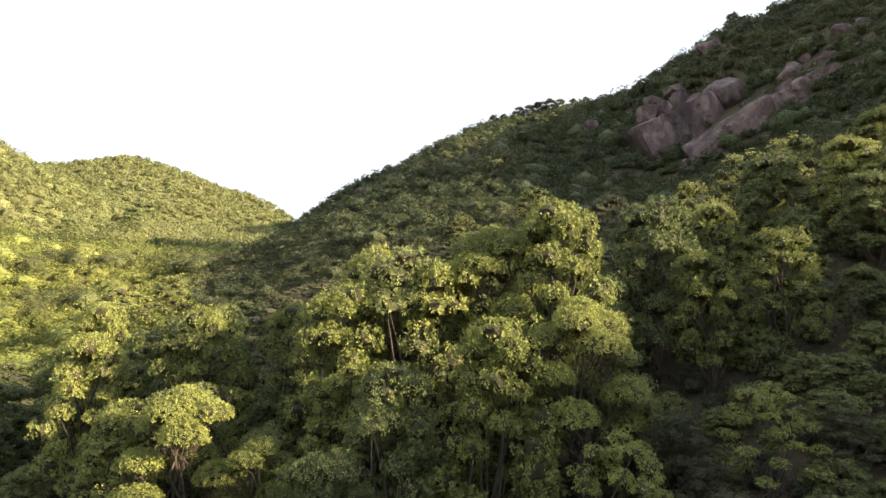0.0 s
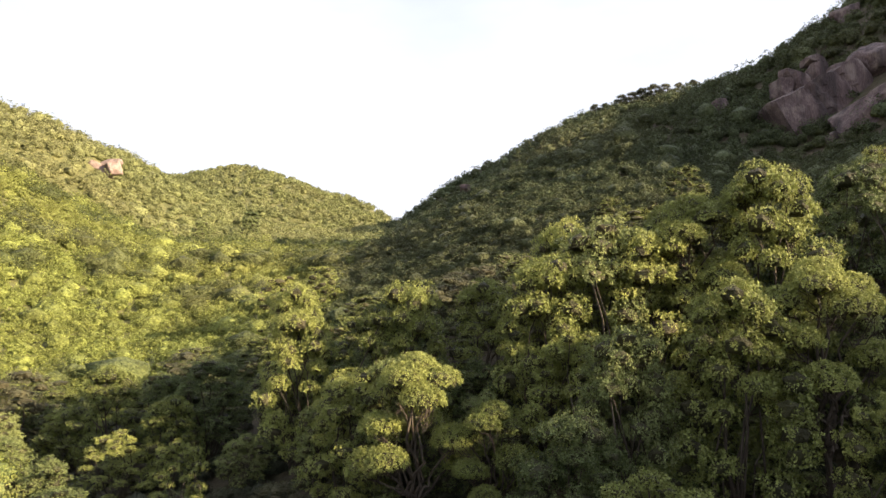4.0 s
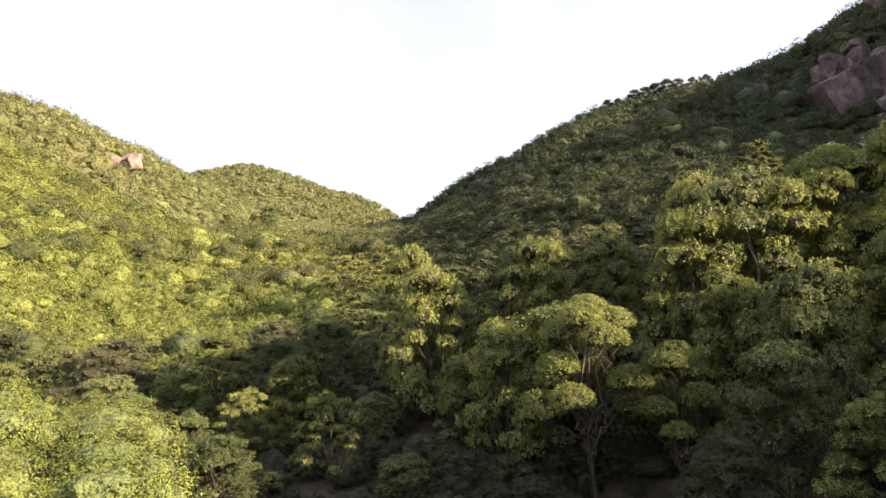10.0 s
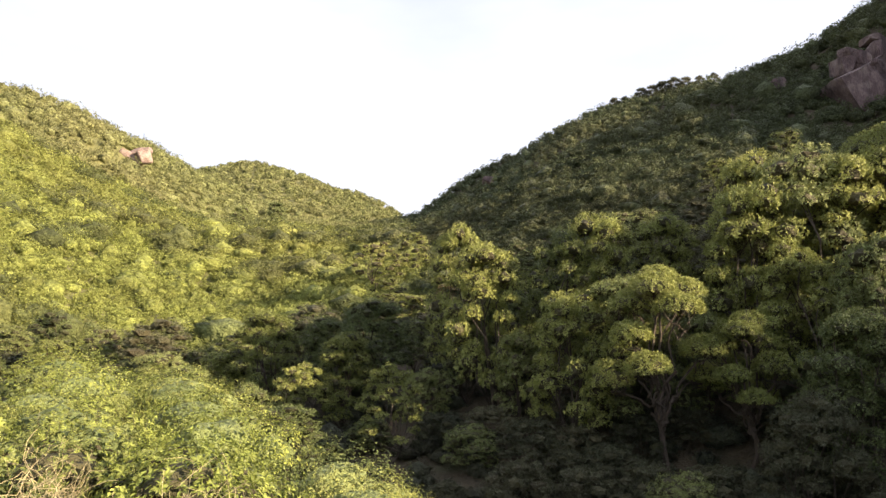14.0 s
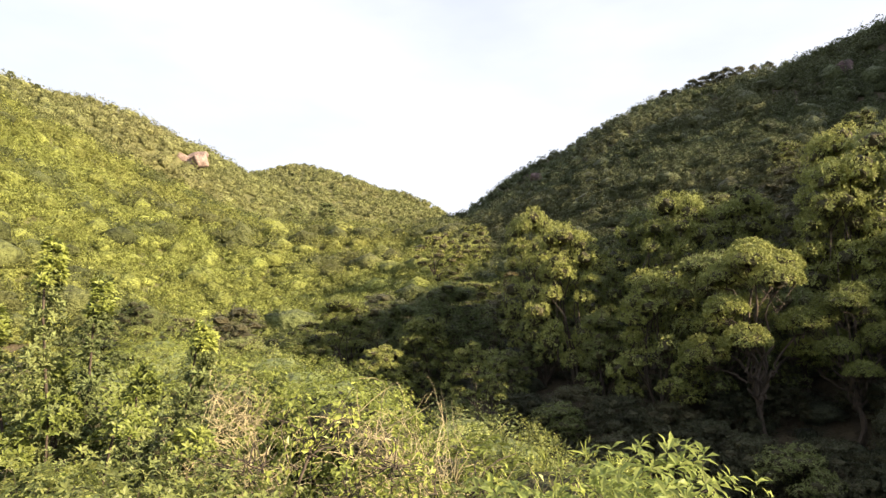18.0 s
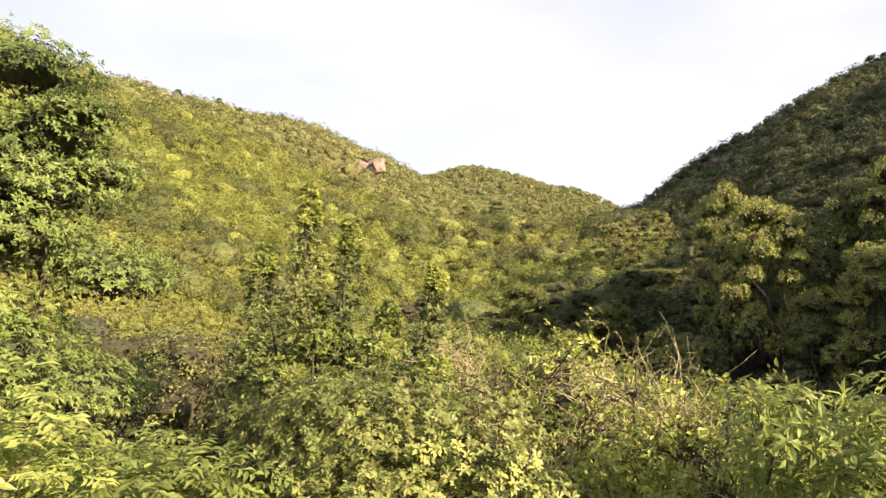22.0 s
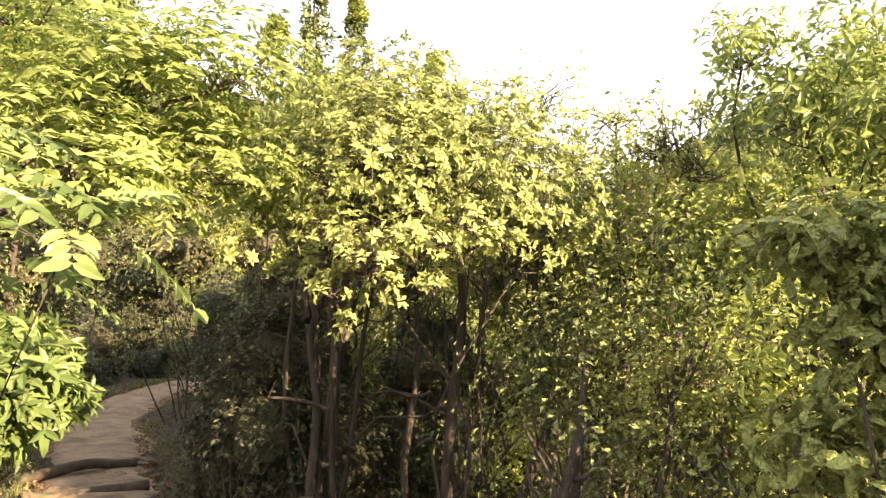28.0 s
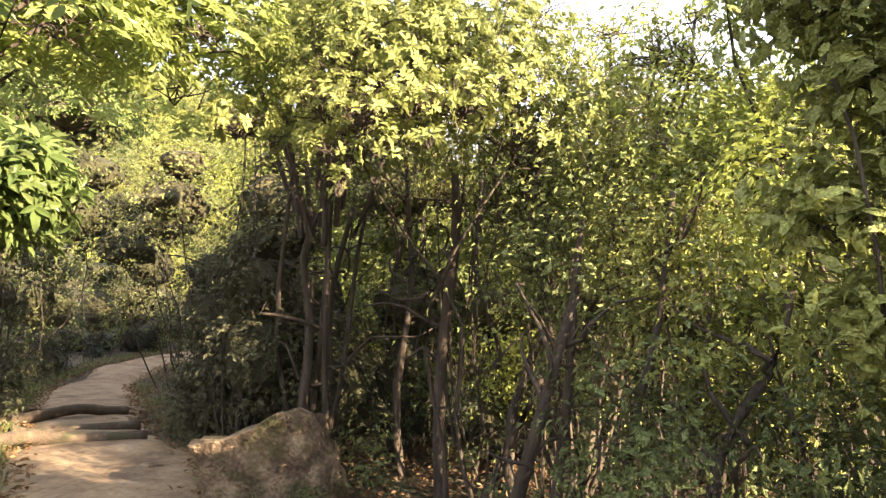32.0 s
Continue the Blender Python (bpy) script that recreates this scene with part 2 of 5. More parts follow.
# leaves for shaded places, with the shade itself put into the dark colour
M_DEEP_SHADE = leaf_material("dark_shade_leaves", [(0.043, 0.050, 0.029), (0.085, 0.100, 0.058), (0.128, 0.150, 0.087)], (0.13, 0.115, 0.065), 0.38, 0.2, tuft=0.08)
M_BRIGHT = leaf_material("bright_leaves", [(0.138, 0.168, 0.041), (0.250, 0.305, 0.075), (0.362, 0.442, 0.109)], (0.33, 0.345, 0.09), 0.38, 0.4)
M_FRESH = leaf_material("fresh_green_leaves", [(0.180, 0.222, 0.069), (0.300, 0.370, 0.115), (0.420, 0.518, 0.161)], (0.38, 0.41, 0.14), 0.4, 0.58)
M_LIME = leaf_material("lime_green_leaves", [(0.11, 0.17, 0.05), (0.16, 0.23, 0.07), (0.24, 0.30, 0.105)], (0.22, 0.27, 0.09), 0.35, 0.42)
M_LOG = rough_material("weathered_log", [(0.3, (0.045, 0.032, 0.022)), (0.55, (0.11, 0.082, 0.056)), (0.75, (0.20, 0.16, 0.115))], 9, (1, 1, 1), 0.8, spots=(0.07, 0.08, 0.03), spot_scale=4)
M_BUSH = leaf_material("bush_leaves", [(0.150, 0.177, 0.057), (0.250, 0.295, 0.095), (0.350, 0.413, 0.133)], (0.32, 0.32, 0.115), 0.35, 0.4)
# crown cores: this dark colour stands in for shade between leaf tufts
M_INNER_SHADE = leaf_material("inner_shade_leaves", [(0.042, 0.043, 0.022), (0.070, 0.072, 0.036), (0.098, 0.101, 0.050)], (0.075, 0.06, 0.035), 0.6, 0.1, tuft=0.06)
M_DRY = leaf_material("dry_leaves", [(0.16, 0.09, 0.05), (0.28, 0.17, 0.09), (0.40, 0.28, 0.16)], (0.3, 0.2, 0.1), 0.7, 0.2)
M_RUST = leaf_material("withered_leaves", [(0.13, 0.09, 0.045), (0.18, 0.13, 0.06), (0.22, 0.17, 0.075)], (0.16, 0.15, 0.05), 0.7, 0.15)

# ---- mesh tools ----
def mesh_object(name, verts, tris, mats, parent=None, label="", index=None, smooth=False):
    """One mesh object from arrays of vertices and triangles."""
    me = bpy.data.meshes.new(name)
    me.vertices.add(len(verts))
    me.vertices.foreach_set("co", np.asarray(verts, np.float32).ravel())
    me.loops.add(len(tris) * 3)
    me.loops.foreach_set("vertex_index", np.asarray(tris, np.int32).ravel())
    me.polygons.add(len(tris))
    me.polygons.foreach_set("loop_start", np.arange(0, len(tris) * 3, 3, dtype=np.int32))
    for m in (mats if isinstance(mats, (list, tuple)) else [mats]):
        me.materials.append(m)
    if index is not None:
        me.polygons.foreach_set("material_index", np.asarray(index, np.int32))
    me.polygons.foreach_set("use_smooth", np.full(len(tris), smooth))
    me.update(calc_edges=True)
    ob = new(name, me)
    if parent is not None:
        ob.parent = parent
    if label:
        tagged(ob, label)
    return ob


def join(*pieces):
    """Joins (vertices, triangles) pairs."""
    vs, fs, n = [], [], 0
    for v, f in pieces:
        vs.append(v)
        fs.append(f + n)
        n += len(v)
    return np.concatenate(vs), np.concatenate(fs)


def unit(v):
    return v / np.maximum(np.linalg.norm(v, axis=-1, keepdims=True), 1e-9)


LEAF_SMALL = (np.array([(0, 0, 0), (0.5, 0.5, 0.10), (1, 0, -0.10), (0.5, -0.5, 0.10)]), np.array([(0, 2, 1), (0, 3, 2)]))
LEAF_TINY = (np.array([(0, 0.12, 0), (0.62, -0.55, 0.06), (1, 0.35, -0.08)]), np.array([(0, 1, 2)]))
LEAF_FULL = (np.array([(0, 0, 0), (0.55, 0.5, 0.07), (0.55, -0.5, 0.07), (0.5, 0, 0), (1, 0, -0.16)]), np.array([(0, 3, 1), (0, 2, 3), (1, 3, 4), (3, 2, 4)]))
LEAF_LONG = (np.array([(0, 0, 0), (0.35, 0.5, 0.03), (0.35, -0.5, 0.03), (0.75, 0.38, -0.16), (0.75, -0.38, -0.16), (1, 0, -0.42)]), np.array([(0, 2, 1), (1, 2, 4), (1, 4, 3), (3, 4, 5)]))

LEAF_OVAL = (np.array([(0, 0, 0), (1, 0, -0.20), (0.3, 0, 0), (0.65, 0, -0.06), (0.15, 0.28, 0.04), (0.45, 0.5, 0.05), (0.78, 0.34, -0.03), (0.15, -0.28, 0.04), (0.45, -0.5, 0.05), (0.78, -0.34, -0.03)]),
             np.array([(0, 2, 4), (4, 2, 5), (2, 3, 5), (5, 3, 6), (3, 1, 6), (0, 7, 2), (7, 8, 2), (2, 8, 3), (8, 9, 3), (3, 9, 1)]))


def leaves(pos, along, normal, length, width, shape=LEAF_SMALL):
    """Leaf blades at pos, growing along, with the upper side towards normal."""
    a = unit(along)
    s = unit(np.cross(normal, a))
    u = np.cross(a, s)
    t, f = shape
    k = len(t)
    length, width = np.broadcast_to(length, len(pos)), np.broadcast_to(width, len(pos))
    v = (pos[:, None] + a[:, None] * (t[None, :, 0] * length[:, None])[..., None] + s[:, None] * (t[None, :, 1] * width[:, None])[..., None]
         + u[:, None] * (t[None, :, 2] * length[:, None])[..., None])
    return v.reshape(-1, 3), (f[None] + np.arange(len(pos))[:, None, None] * k).reshape(-1, 3)


def tube(points, radii, sides=6):
    """A tapered limb through points."""
    p = np.asarray(points, float)
    d = unit(np.gradient(p, axis=0))
    ref = np.where(np.abs(d[:, 2:3]) > 0.9, np.array([[1.0, 0, 0]]), np.array([[0, 0, 1.0]]))
    a = unit(np.cross(d, ref))
    b = np.cross(d, a)
    t = np.linspace(0, 2 * np.pi, sides, endpoint=False)
    r = np.asarray(radii, float)
    v = p[:, None] + r[:, None, None] * (a[:, None] * np.cos(t)[None, :, None] + b[:, None] * np.sin(t)[None, :, None])
    f = []
    for i in range(len(p) - 1):
        for j in range(sides):
            q, w = i * sides + j, i * sides + (j + 1) % sides
            f += [(q, w, w + sides), (q, w + sides, q + sides)]
    top = (len(p) - 1) * sides
    f += [(top, top + j, top + j + 1) for j in range(1, sides - 1)]
    return v.reshape(-1, 3), np.array(f)


def limb(rng, start, end, r0, r1, sag=0.1, wobble=0.05, n=6, sides=6):
    """A crooked limb from start to end."""
    start, end = np.asarray(start, float), np.asarray(end, float)
    u = np.linspace(0, 1, n)[:, None]
    p = start + (end - start) * u
    size = np.linalg.norm(end - start)
    for k in (1, 2, 3):
        p += rng.normal(0, 1.6 * wobble * size / k, 3) * np.sin(np.pi * k * u)
    p[:, 2] += (sag * size * np.sin(np.pi * u))[:, 0]
    return tube(p, r0 + (r1 - r0) * u[:, 0] ** 0.8, sides)


def shell(rng, n, centre, radii, low=-0.35, thick=0.35):
    """Points near the skin of a rounded lobe, and the outward direction."""
    d = unit(rng.normal(size=(n * 3, 3)))
    d = d[d[:, 2] > low][:n]
    bump = 1 + 0.16 * np.sin(5 * d[:, 0] + 3 * d[:, 1] + rng.uniform(0, 6)) * np.sin(4 * d[:, 2] + 3 * d[:, 0] + rng.uniform(0, 6))
    r = (1 - thick * rng.uniform(0, 1, len(d)) ** 1.6) * bump
    return np.asarray(centre) + d * np.asarray(radii) * r[:, None], d


def spread(rng, d, turn=0.8):
    """A leaf's direction and its upper side, for outward directions d."""
    nrm = unit(d + rng.normal(0, turn * 0.42, d.shape) + np.array([0, 0, 0.4]))
    along = np.cross(nrm, rng.normal(size=d.shape))
    return along, nrm


def empty(name, x, y, z):
    ob = new(name)
    ob.empty_display_size = 0.2
    ob.matrix_basis = Matrix.Translation((x, y, z))
    return ob


def icosphere(level):
    bm = bmesh.new()
    bmesh.ops.create_icosphere(bm, subdivisions=level, radius=1.0)
    v = np.array([tuple(q.co) for q in bm.verts])
    f = np.array([[q.index for q in face.verts] for face in bm.faces])
    bm.free()
    return v, f


BALL_COARSE, BALL_FINE = icosphere(1), icosphere(2)


BALL_TOP = (BALL_FINE[0], BALL_FINE[1][BALL_FINE[0][BALL_FINE[1]][:, :, 2].mean(1) > -0.15])
BALL_DOME = (BALL_FINE[0], BALL_FINE[1][BALL_FINE[0][BALL_FINE[1]][:, :, 2].mean(1) > -0.7])


def bosses(rng, n, count):
    """Directions in which n crowns bulge, most of them upwards."""
    d = unit(rng.normal(size=(n, count, 3)))
    d[..., 2] = np.abs(d[..., 2]) * 1.2 - 0.25
    return unit(d)


def bulge(d, boss, deep=0.34):
    """Reach of a crown in the directions d (n, k, 3): rounded bulges parted by creases."""
    near = np.einsum("nkc,nbc->nkb", d, boss).max(-1)
    return 1 - deep + deep * np.sqrt(np.clip((near - 0.45) / 0.55, 0, 1))


def crowns(rng, centres, radii, boss, ball=BALL_DOME, deep=0.34, uneven=0.16):
    """Closed crowns of bulging foliage, one at each centre."""
    v, f = ball
    n, k = len(centres), len(v)
    r = bulge(np.broadcast_to(v, (n, k, 3)), boss, deep) * (1 + rng.uniform(-uneven, uneven, (n, k)))
    out = centres[:, None] + v[None] * radii[:, None] * r[..., None]
    return out.reshape(-1, 3), (f[None] + np.arange(n)[:, None, None] * k).reshape(-1, 3)



def tufts(rng, pts, d, leaf, n=5):
    """Tufts of n small leaves that fan out around twig ends; leaf: one length, or one for each tuft."""
    axis = unit(d + rng.normal(0, 0.52, d.shape) + np.array([0, 0, 0.4]))
    ref = unit(np.cross(axis, rng.normal(size=d.shape)))
    oth = np.cross(axis, ref)
    k = np.repeat(np.arange(len(pts)), n)
    a = np.tile(np.arange(n) * 2 * np.pi / n, len(pts)) + rng.uniform(0, 0.9, len(k))
    lift = rng.normal(0.35, 0.35, len(k))
    out = ref[k] * np.cos(a)[:, None] + oth[k] * np.sin(a)[:, None]
    along = out * np.cos(lift)[:, None] + axis[k] * np.sin(lift)[:, None]
    nrm = axis[k] * np.cos(lift)[:, None] - out * np.sin(lift)[:, None] + rng.normal(0, 0.35, along.shape)
    ln = np.broadcast_to(leaf, len(pts))[k] * rng.uniform(0.65, 1.3, len(k))
    return leaves(pts[k] + along * (ln * rng.uniform(0.05, 0.5, len(k)))[:, None], along, nrm, ln, ln * 0.75, LEAF_TINY)


# ---- terrain ----
# ridge lines and the valley's floor: x, y, z (and the fall of the slope below each point)
# the first MAIN_RIDGE point is hidden and raised to shade the far valley
MAIN_RIDGE = [(130, 235, 126, 0.9), (80, 250, 105, 0.8), (24, 265, 99.1, 0.72), (-27, 272, 79, 1.03), (-62, 280, 58, 0.8)]
# the first three SPUR points are unseen, their heights set to shade the valley
SPUR = [(200, -190, 56, 0.7), (185, -40, 67.2, 0.75), (172, 30, 66.6, 0.75), (105, 105, 88.6, 0.71), (60, 114, 68.1, 0.87), (35, 118, 53.2, 0.54), (14, 126, 37, 0.6)]
LEFT_RIDGE = [(-230, 0, 95, 0.6), (-210, 60, 91.6, 0.56), (-175, 100, 71.9, 0.53), (-150, 150, 71.5, 0.83), (-148, 206, 69.8, 0.63), (-135, 265, 60, 0.6)]
FAR_RIDGE = [(-400, 430, 111, 0.5), (-228, 470, 140.3, 0.51), (-161, 482, 120.2, 0.73), (-70, 450, 75, 0.5)]
VALLEY = [(-10, 12, -2.6), (-14, 25, -0.3), (-18, 40, -2.5), (-35, 90, 19.4), (-55, 180, 35.7), (-62, 280, 55.2)]
SHELF = [(-46, 24, 1.6), (-31, 13.5, 0.7), (-27, 9.5, 0.1), (-20, 4, 0.0), (-16.5, 1, -0.1), (-14, -6, -0.1), (-12, -60, 0.0)]


def ridge_height(x, y, line, round_off):
    """Height of a ridge with a rounded crest along a line of (x, y, z, slope)."""
    best = None
    for (ax, ay, az, s0), (bx, by, bz, s1) in zip(line[:-1], line[1:]):
        dx, dy = bx - ax, by - ay
        u = np.clip(((x - ax) * dx + (y - ay) * dy) / (dx * dx + dy * dy), 0, 1)
        d = np.hypot(x - ax - u * dx, y - ay - u * dy)
        z = az + u * (bz - az) - (s0 + u * (s1 - s0)) * (np.sqrt(d * d + round_off * round_off) - round_off)
        best = z if best is None else np.maximum(best, z)
    return best


def floor_along(x, y, line):
    """Distance to a line in plan, and the line's height there."""
    near, level = np.full(np.shape(x), 1e9), np.zeros(np.shape(x))
    for (ax, ay, az), (bx, by, bz) in zip(line[:-1], line[1:]):
        dx, dy = bx - ax, by - ay
        u = np.clip(((x - ax) * dx + (y - ay) * dy) / (dx * dx + dy * dy), 0, 1)
        d = np.hypot(x - ax - u * dx, y - ay - u * dy)
        level = np.where(d < near, az + u * (bz - az), level)
        near = np.minimum(near, d)
    return near, level


def soft_max(a, b, k):
    m = np.maximum(a, b)
    return m + k * np.log(np.exp((a - m) / k) + np.exp((b - m) / k))


def waves(x, y, scale, seed):
    """Smooth, irregular swell of about -1 to 1."""
    total, rng = 0, np.random.RandomState(seed)
    for i in range(5):
        a, p = rng.uniform(0, 2 * np.pi), rng.uniform(0, 2 * np.pi)
        f = (0.7 + 0.35 * i) * 2 * np.pi / scale
        total = total + np.sin((x * np.cos(a) + y * np.sin(a)) * f + p) / (1 + 0.4 * i)
    return total / 2.4


def height(x, y):
    """Height of the ground in metres."""
    x, y = np.asarray(x, float), np.asarray(y, float)
    h = ridge_height(x, y, MAIN_RIDGE, 12)
    h = soft_max(h, ridge_height(x, y, SPUR, 8), 4)
    h = soft_max(h, ridge_height(x, y, LEFT_RIDGE, 14), 4)
    h = soft_max(h, ridge_height(x, y, FAR_RIDGE, 25), 5)
    h = soft_max(h, floor_along(x, y, VALLEY)[1], 2.5)
    d, level = floor_along(x, y, SHELF)
    bank = np.maximum(d - 4.5, 0)
    near = level - 0.5 * bank * bank / (bank + 2)
    h = h - 8 * np.exp(-((x - 33) / 19) ** 2 - ((y - 68) / 17) ** 2)      # hollow below the crag
    rough = np.clip((h - 8) / 30, 0, 1)
    h = h + rough * (1.1 * waves(x, y, 34, 3) + 0.5 * waves(x, y, 13, 4))
    return soft_max(h, near, 0.35)


def stretched(low, high, n, pull, mid):
    """Grid lines that lie close together around mid and wide apart far out."""
    t = np.linspace(np.arcsinh((low - mid) / pull), np.arcsinh((high - mid) / pull), n)
    return mid + pull * np.sinh(t)


gx, gy = stretched(-2600, 2600, 250, 26, -16), stretched(-1500, 3200, 250, 26, 8)
GX, GY = np.meshgrid(gx, gy)
GZ = height(GX, GY)
rough_near = np.clip(1 - np.hypot(GX + 16, GY - 6) / 60, 0, 1)
GZ = GZ + rough_near * 0.04 * waves(GX, GY, 1.7, 8)
nx = len(gx)
quad = (np.arange(len(gy) - 1)[:, None] * nx + np.arange(nx - 1)[None]).ravel()
tris = np.concatenate([np.stack([quad, quad + 1, quad + nx + 1], 1), np.stack([quad, quad + nx + 1, quad + nx], 1)])
ground = mesh_object("ground", np.stack([GX.ravel(), GY.ravel(), GZ.ravel()], 1), tris, [M_EARTH, M_TURF], index=((np.hypot(GX + 12, GY - 10) > 38) & (np.arctan2(GX + 8, GY) < radians(-13))).ravel()[tris[:, 0]].astype(int), smooth=True)
tagged(ground, "dark earth and leaf litter of a wooded valley between hills", "ground", kind="structure")

# the trodden path, a strip on the shelf beside the bushes
TRAIL = [(-11, -24), (-13.2, -9), (-15.6, -2.2), (-17.2, 0.6), (-19.6, 2.9), (-23.5, 5.6), (-27.3, 8.6), (-29.4, 11.6), (-29.6, 15), (-31.5, 19)]
tx, ty = np.array([p[0] for p in TRAIL]), np.array([p[1] for p in TRAIL])
ts = np.concatenate([[0], np.cumsum(np.hypot(np.diff(tx), np.diff(ty)))])
ss = np.arange(0, ts[-1], 0.25)
cx, cy = np.interp(ss, ts, tx), np.interp(ss, ts, ty)
for k in range(6):
    cx[1:-1], cy[1:-1] = (cx[:-2] + 2 * cx[1:-1] + cx[2:]) / 4, (cy[:-2] + 2 * cy[1:-1] + cy[2:]) / 4
dx, dy = np.gradient(cx), np.gradient(cy)
dl = np.hypot(dx, dy)
across = np.linspace(-1, 1, 13)
half = 0.85 + 0.16 * np.sin(ss * 0.9) + 0.10 * np.sin(ss * 2.3 + 1)
PX = cx[:, None] - (dy / dl)[:, None] * across * half[:, None]
PY = cy[:, None] + (dx / dl)[:, None] * across * half[:, None]
PZ = height(PX, PY) + 0.10 - 0.12 * across[None] ** 4 + 0.02 * waves(PX, PY, 1.1, 5)
na = len(across)
quad = (np.arange(len(ss) - 1)[:, None] * na + np.arange(na - 1)[None]).ravel()
tris = np.concatenate([np.stack([quad, quad + na + 1, quad + 1], 1), np.stack([quad, quad + na, quad + na + 1], 1)])
trail = mesh_object("path", np.stack([PX.ravel(), PY.ravel(), PZ.ravel()], 1), tris, M_TRAIL, smooth=True)
tagged(trail, "narrow trail of trodden sandy orange earth", "path", kind="structure")

# ---- rocks ----
def rock_mesh(rng, size, block=0.5, cuts=9, rough=0.06, seed=0):
    """A weathered stone: between a box (block 1) and an egg (block 0), chipped and uneven."""
    bm = bmesh.new()
    bmesh.ops.create_cube(bm, size=2)
    bmesh.ops.subdivide_edges(bm, edges=bm.edges[:], cuts=cuts, use_grid_fill=True)
    off = Vector((seed * 7.3, seed * 3.1, seed * 5.7))
    cuts_by = [(Vector(unit(rng.normal(size=3))), rng.uniform(0.62, 0.9) if block < 0.95 else rng.uniform(0.84, 1.05)) for k in range(9)]
    joints = [rng.uniform(-0.7, 0.7) for k in range(3)] if cuts > 20 and block > 0.95 else []
    for v in bm.verts:
        p = v.co.copy()
        ball = p.normalized()
        p = ball.lerp(p * 0.82, block)
        for way, far in cuts_by:
            over = p.dot(way) - far
            if over > 0:
                p -= way * over * 0.85
        for at in joints:
            if abs(p.x + 0.15 * p.z - at) < 0.045:
                p.y, p.z = p.y * 0.93, p.z * 0.97
        n1, n2 = noise.noise(p * 1.1 + off), noise.noise(p * 3.4 + off)
        p *= 1 + 2.2 * rough * n1 + rough * n2
        if rough > 0.03:
            p.z = p.z - 0.10 * max(0, noise.noise(p * 2.0 - off))
        v.co = Vector((p.x * size[0] / 2, p.y * size[1] / 2, p.z * size[2] / 2))
    return bm


def rock_object(name, bm, mat, where, turn, parent=None, label=""):
    me = bpy.data.meshes.new(name)
    bm.to_mesh(me)
    bm.free()
    me.polygons.foreach_set("use_smooth", np.full(len(me.polygons), name == "boulder" or name == "stone"))
    me.materials.append(mat)
    ob = new(name, me)
    if parent is not None:
        ob.parent = parent
        ob.matrix_basis = Matrix.LocRotScale(Vector(where) - parent.matrix_basis.translation, Euler([radians(a) for a in turn]), None)
    else:
        ob.matrix_basis = Matrix.LocRotScale(Vector(where), Euler([radians(a) for a in turn]), None)
    if label:
        tagged(ob, label)
    return ob


rng = np.random.RandomState(5)
crag = tagged(empty("crag", 34, 84, 33), "streaked purplish-brown granite crag split by slanting cracks, on a wooded hillside", "rock")
SLABS = [  # name, centre, size, turn, blockiness
    ("slab", (31.6, 85.0, 36.6), (15.0, 8.0, 9.5), (0, -27, 8), 0.85), ("slab", (37.0, 76.5, 34.2), (17.0, 8.0, 7.0), (0, -26, -24), 0.85),
    ("slab", (42.6, 72.6, 38.0), (10.0, 6.0, 5.0), (0, -12, -22), 0.85),
    ("slab", (32.2, 78.6, 30.8), (8.0, 5.0, 5.0), (0, -30, 0), 0.7),
    ("boulder", (38.6, 85.0, 42.6), (6.4, 6.0, 6.4), (10, -20, 30), 0.35), ("boulder", (35.2, 87.0, 41.8), (3.0, 3.4, 4.0), (0, -15, 10), 0.5),
    ("block", (28.8, 88.5, 41.2), (2.5, 3.0, 3.0), (0, -4, 12), 0.98), ("block", (31.1, 88.8, 41.9), (2.4, 3.0, 3.2), (3, 3, 8), 0.98),
    ("block", (33.3, 88.8, 43.0), (2.4, 3.0, 3.6), (0, -8, 16), 0.95), ("block", (29.9, 89.5, 43.6), (2.1, 2.6, 1.5), (0, 4, 20), 0.98),
    ("block", (33.2, 89.5, 45.3), (2.7, 2.6, 1.4), (0, -6, 14), 0.98)]
for i, (name, where, size, turn, block) in enumerate(SLABS):
    rock_object(name, rock_mesh(rng, size, block if name == "boulder" else min(1.0, block + 0.25), 26 if name == "slab" else 14, 0.055 if name == "boulder" else 0.035, i + 1), M_CLIFF, where, turn, crag)
for i, (where, size, turn) in enumerate([((43.6, 78.0, 42.9), (4.0, 3.4, 2.8), (0, -30, 10)), ((46.0, 78.5, 44.8), (1.8, 2, 2.0), (10, 20, 0)), ((50.2, 77.5, 47.9), (3.8, 3, 3.0), (0, -20, 30)),
                                           ((51.2, 74.4, 47.0), (2.6, 2.4, 3.2), (0, 10, 20)), ((45.1, 104.8, 58.8), (5.0, 4, 3.4), (0, -20, 0)), ((21.4, 91.4, 39.9), (3.0, 3.0, 3.0), (0, -15, 0)), ((46.5, 75.0, 43.0), (4.4, 3.6, 2.6), (0, -10, 12))]):
    ob = rock_object("boulder", rock_mesh(rng, size, 0.4, 7, 0.07, 20 + i), M_CLIFF, where, turn)
    tagged(ob, "rounded brown granite boulder showing between hillside bushes", "boulder", "boulders on the hillside")
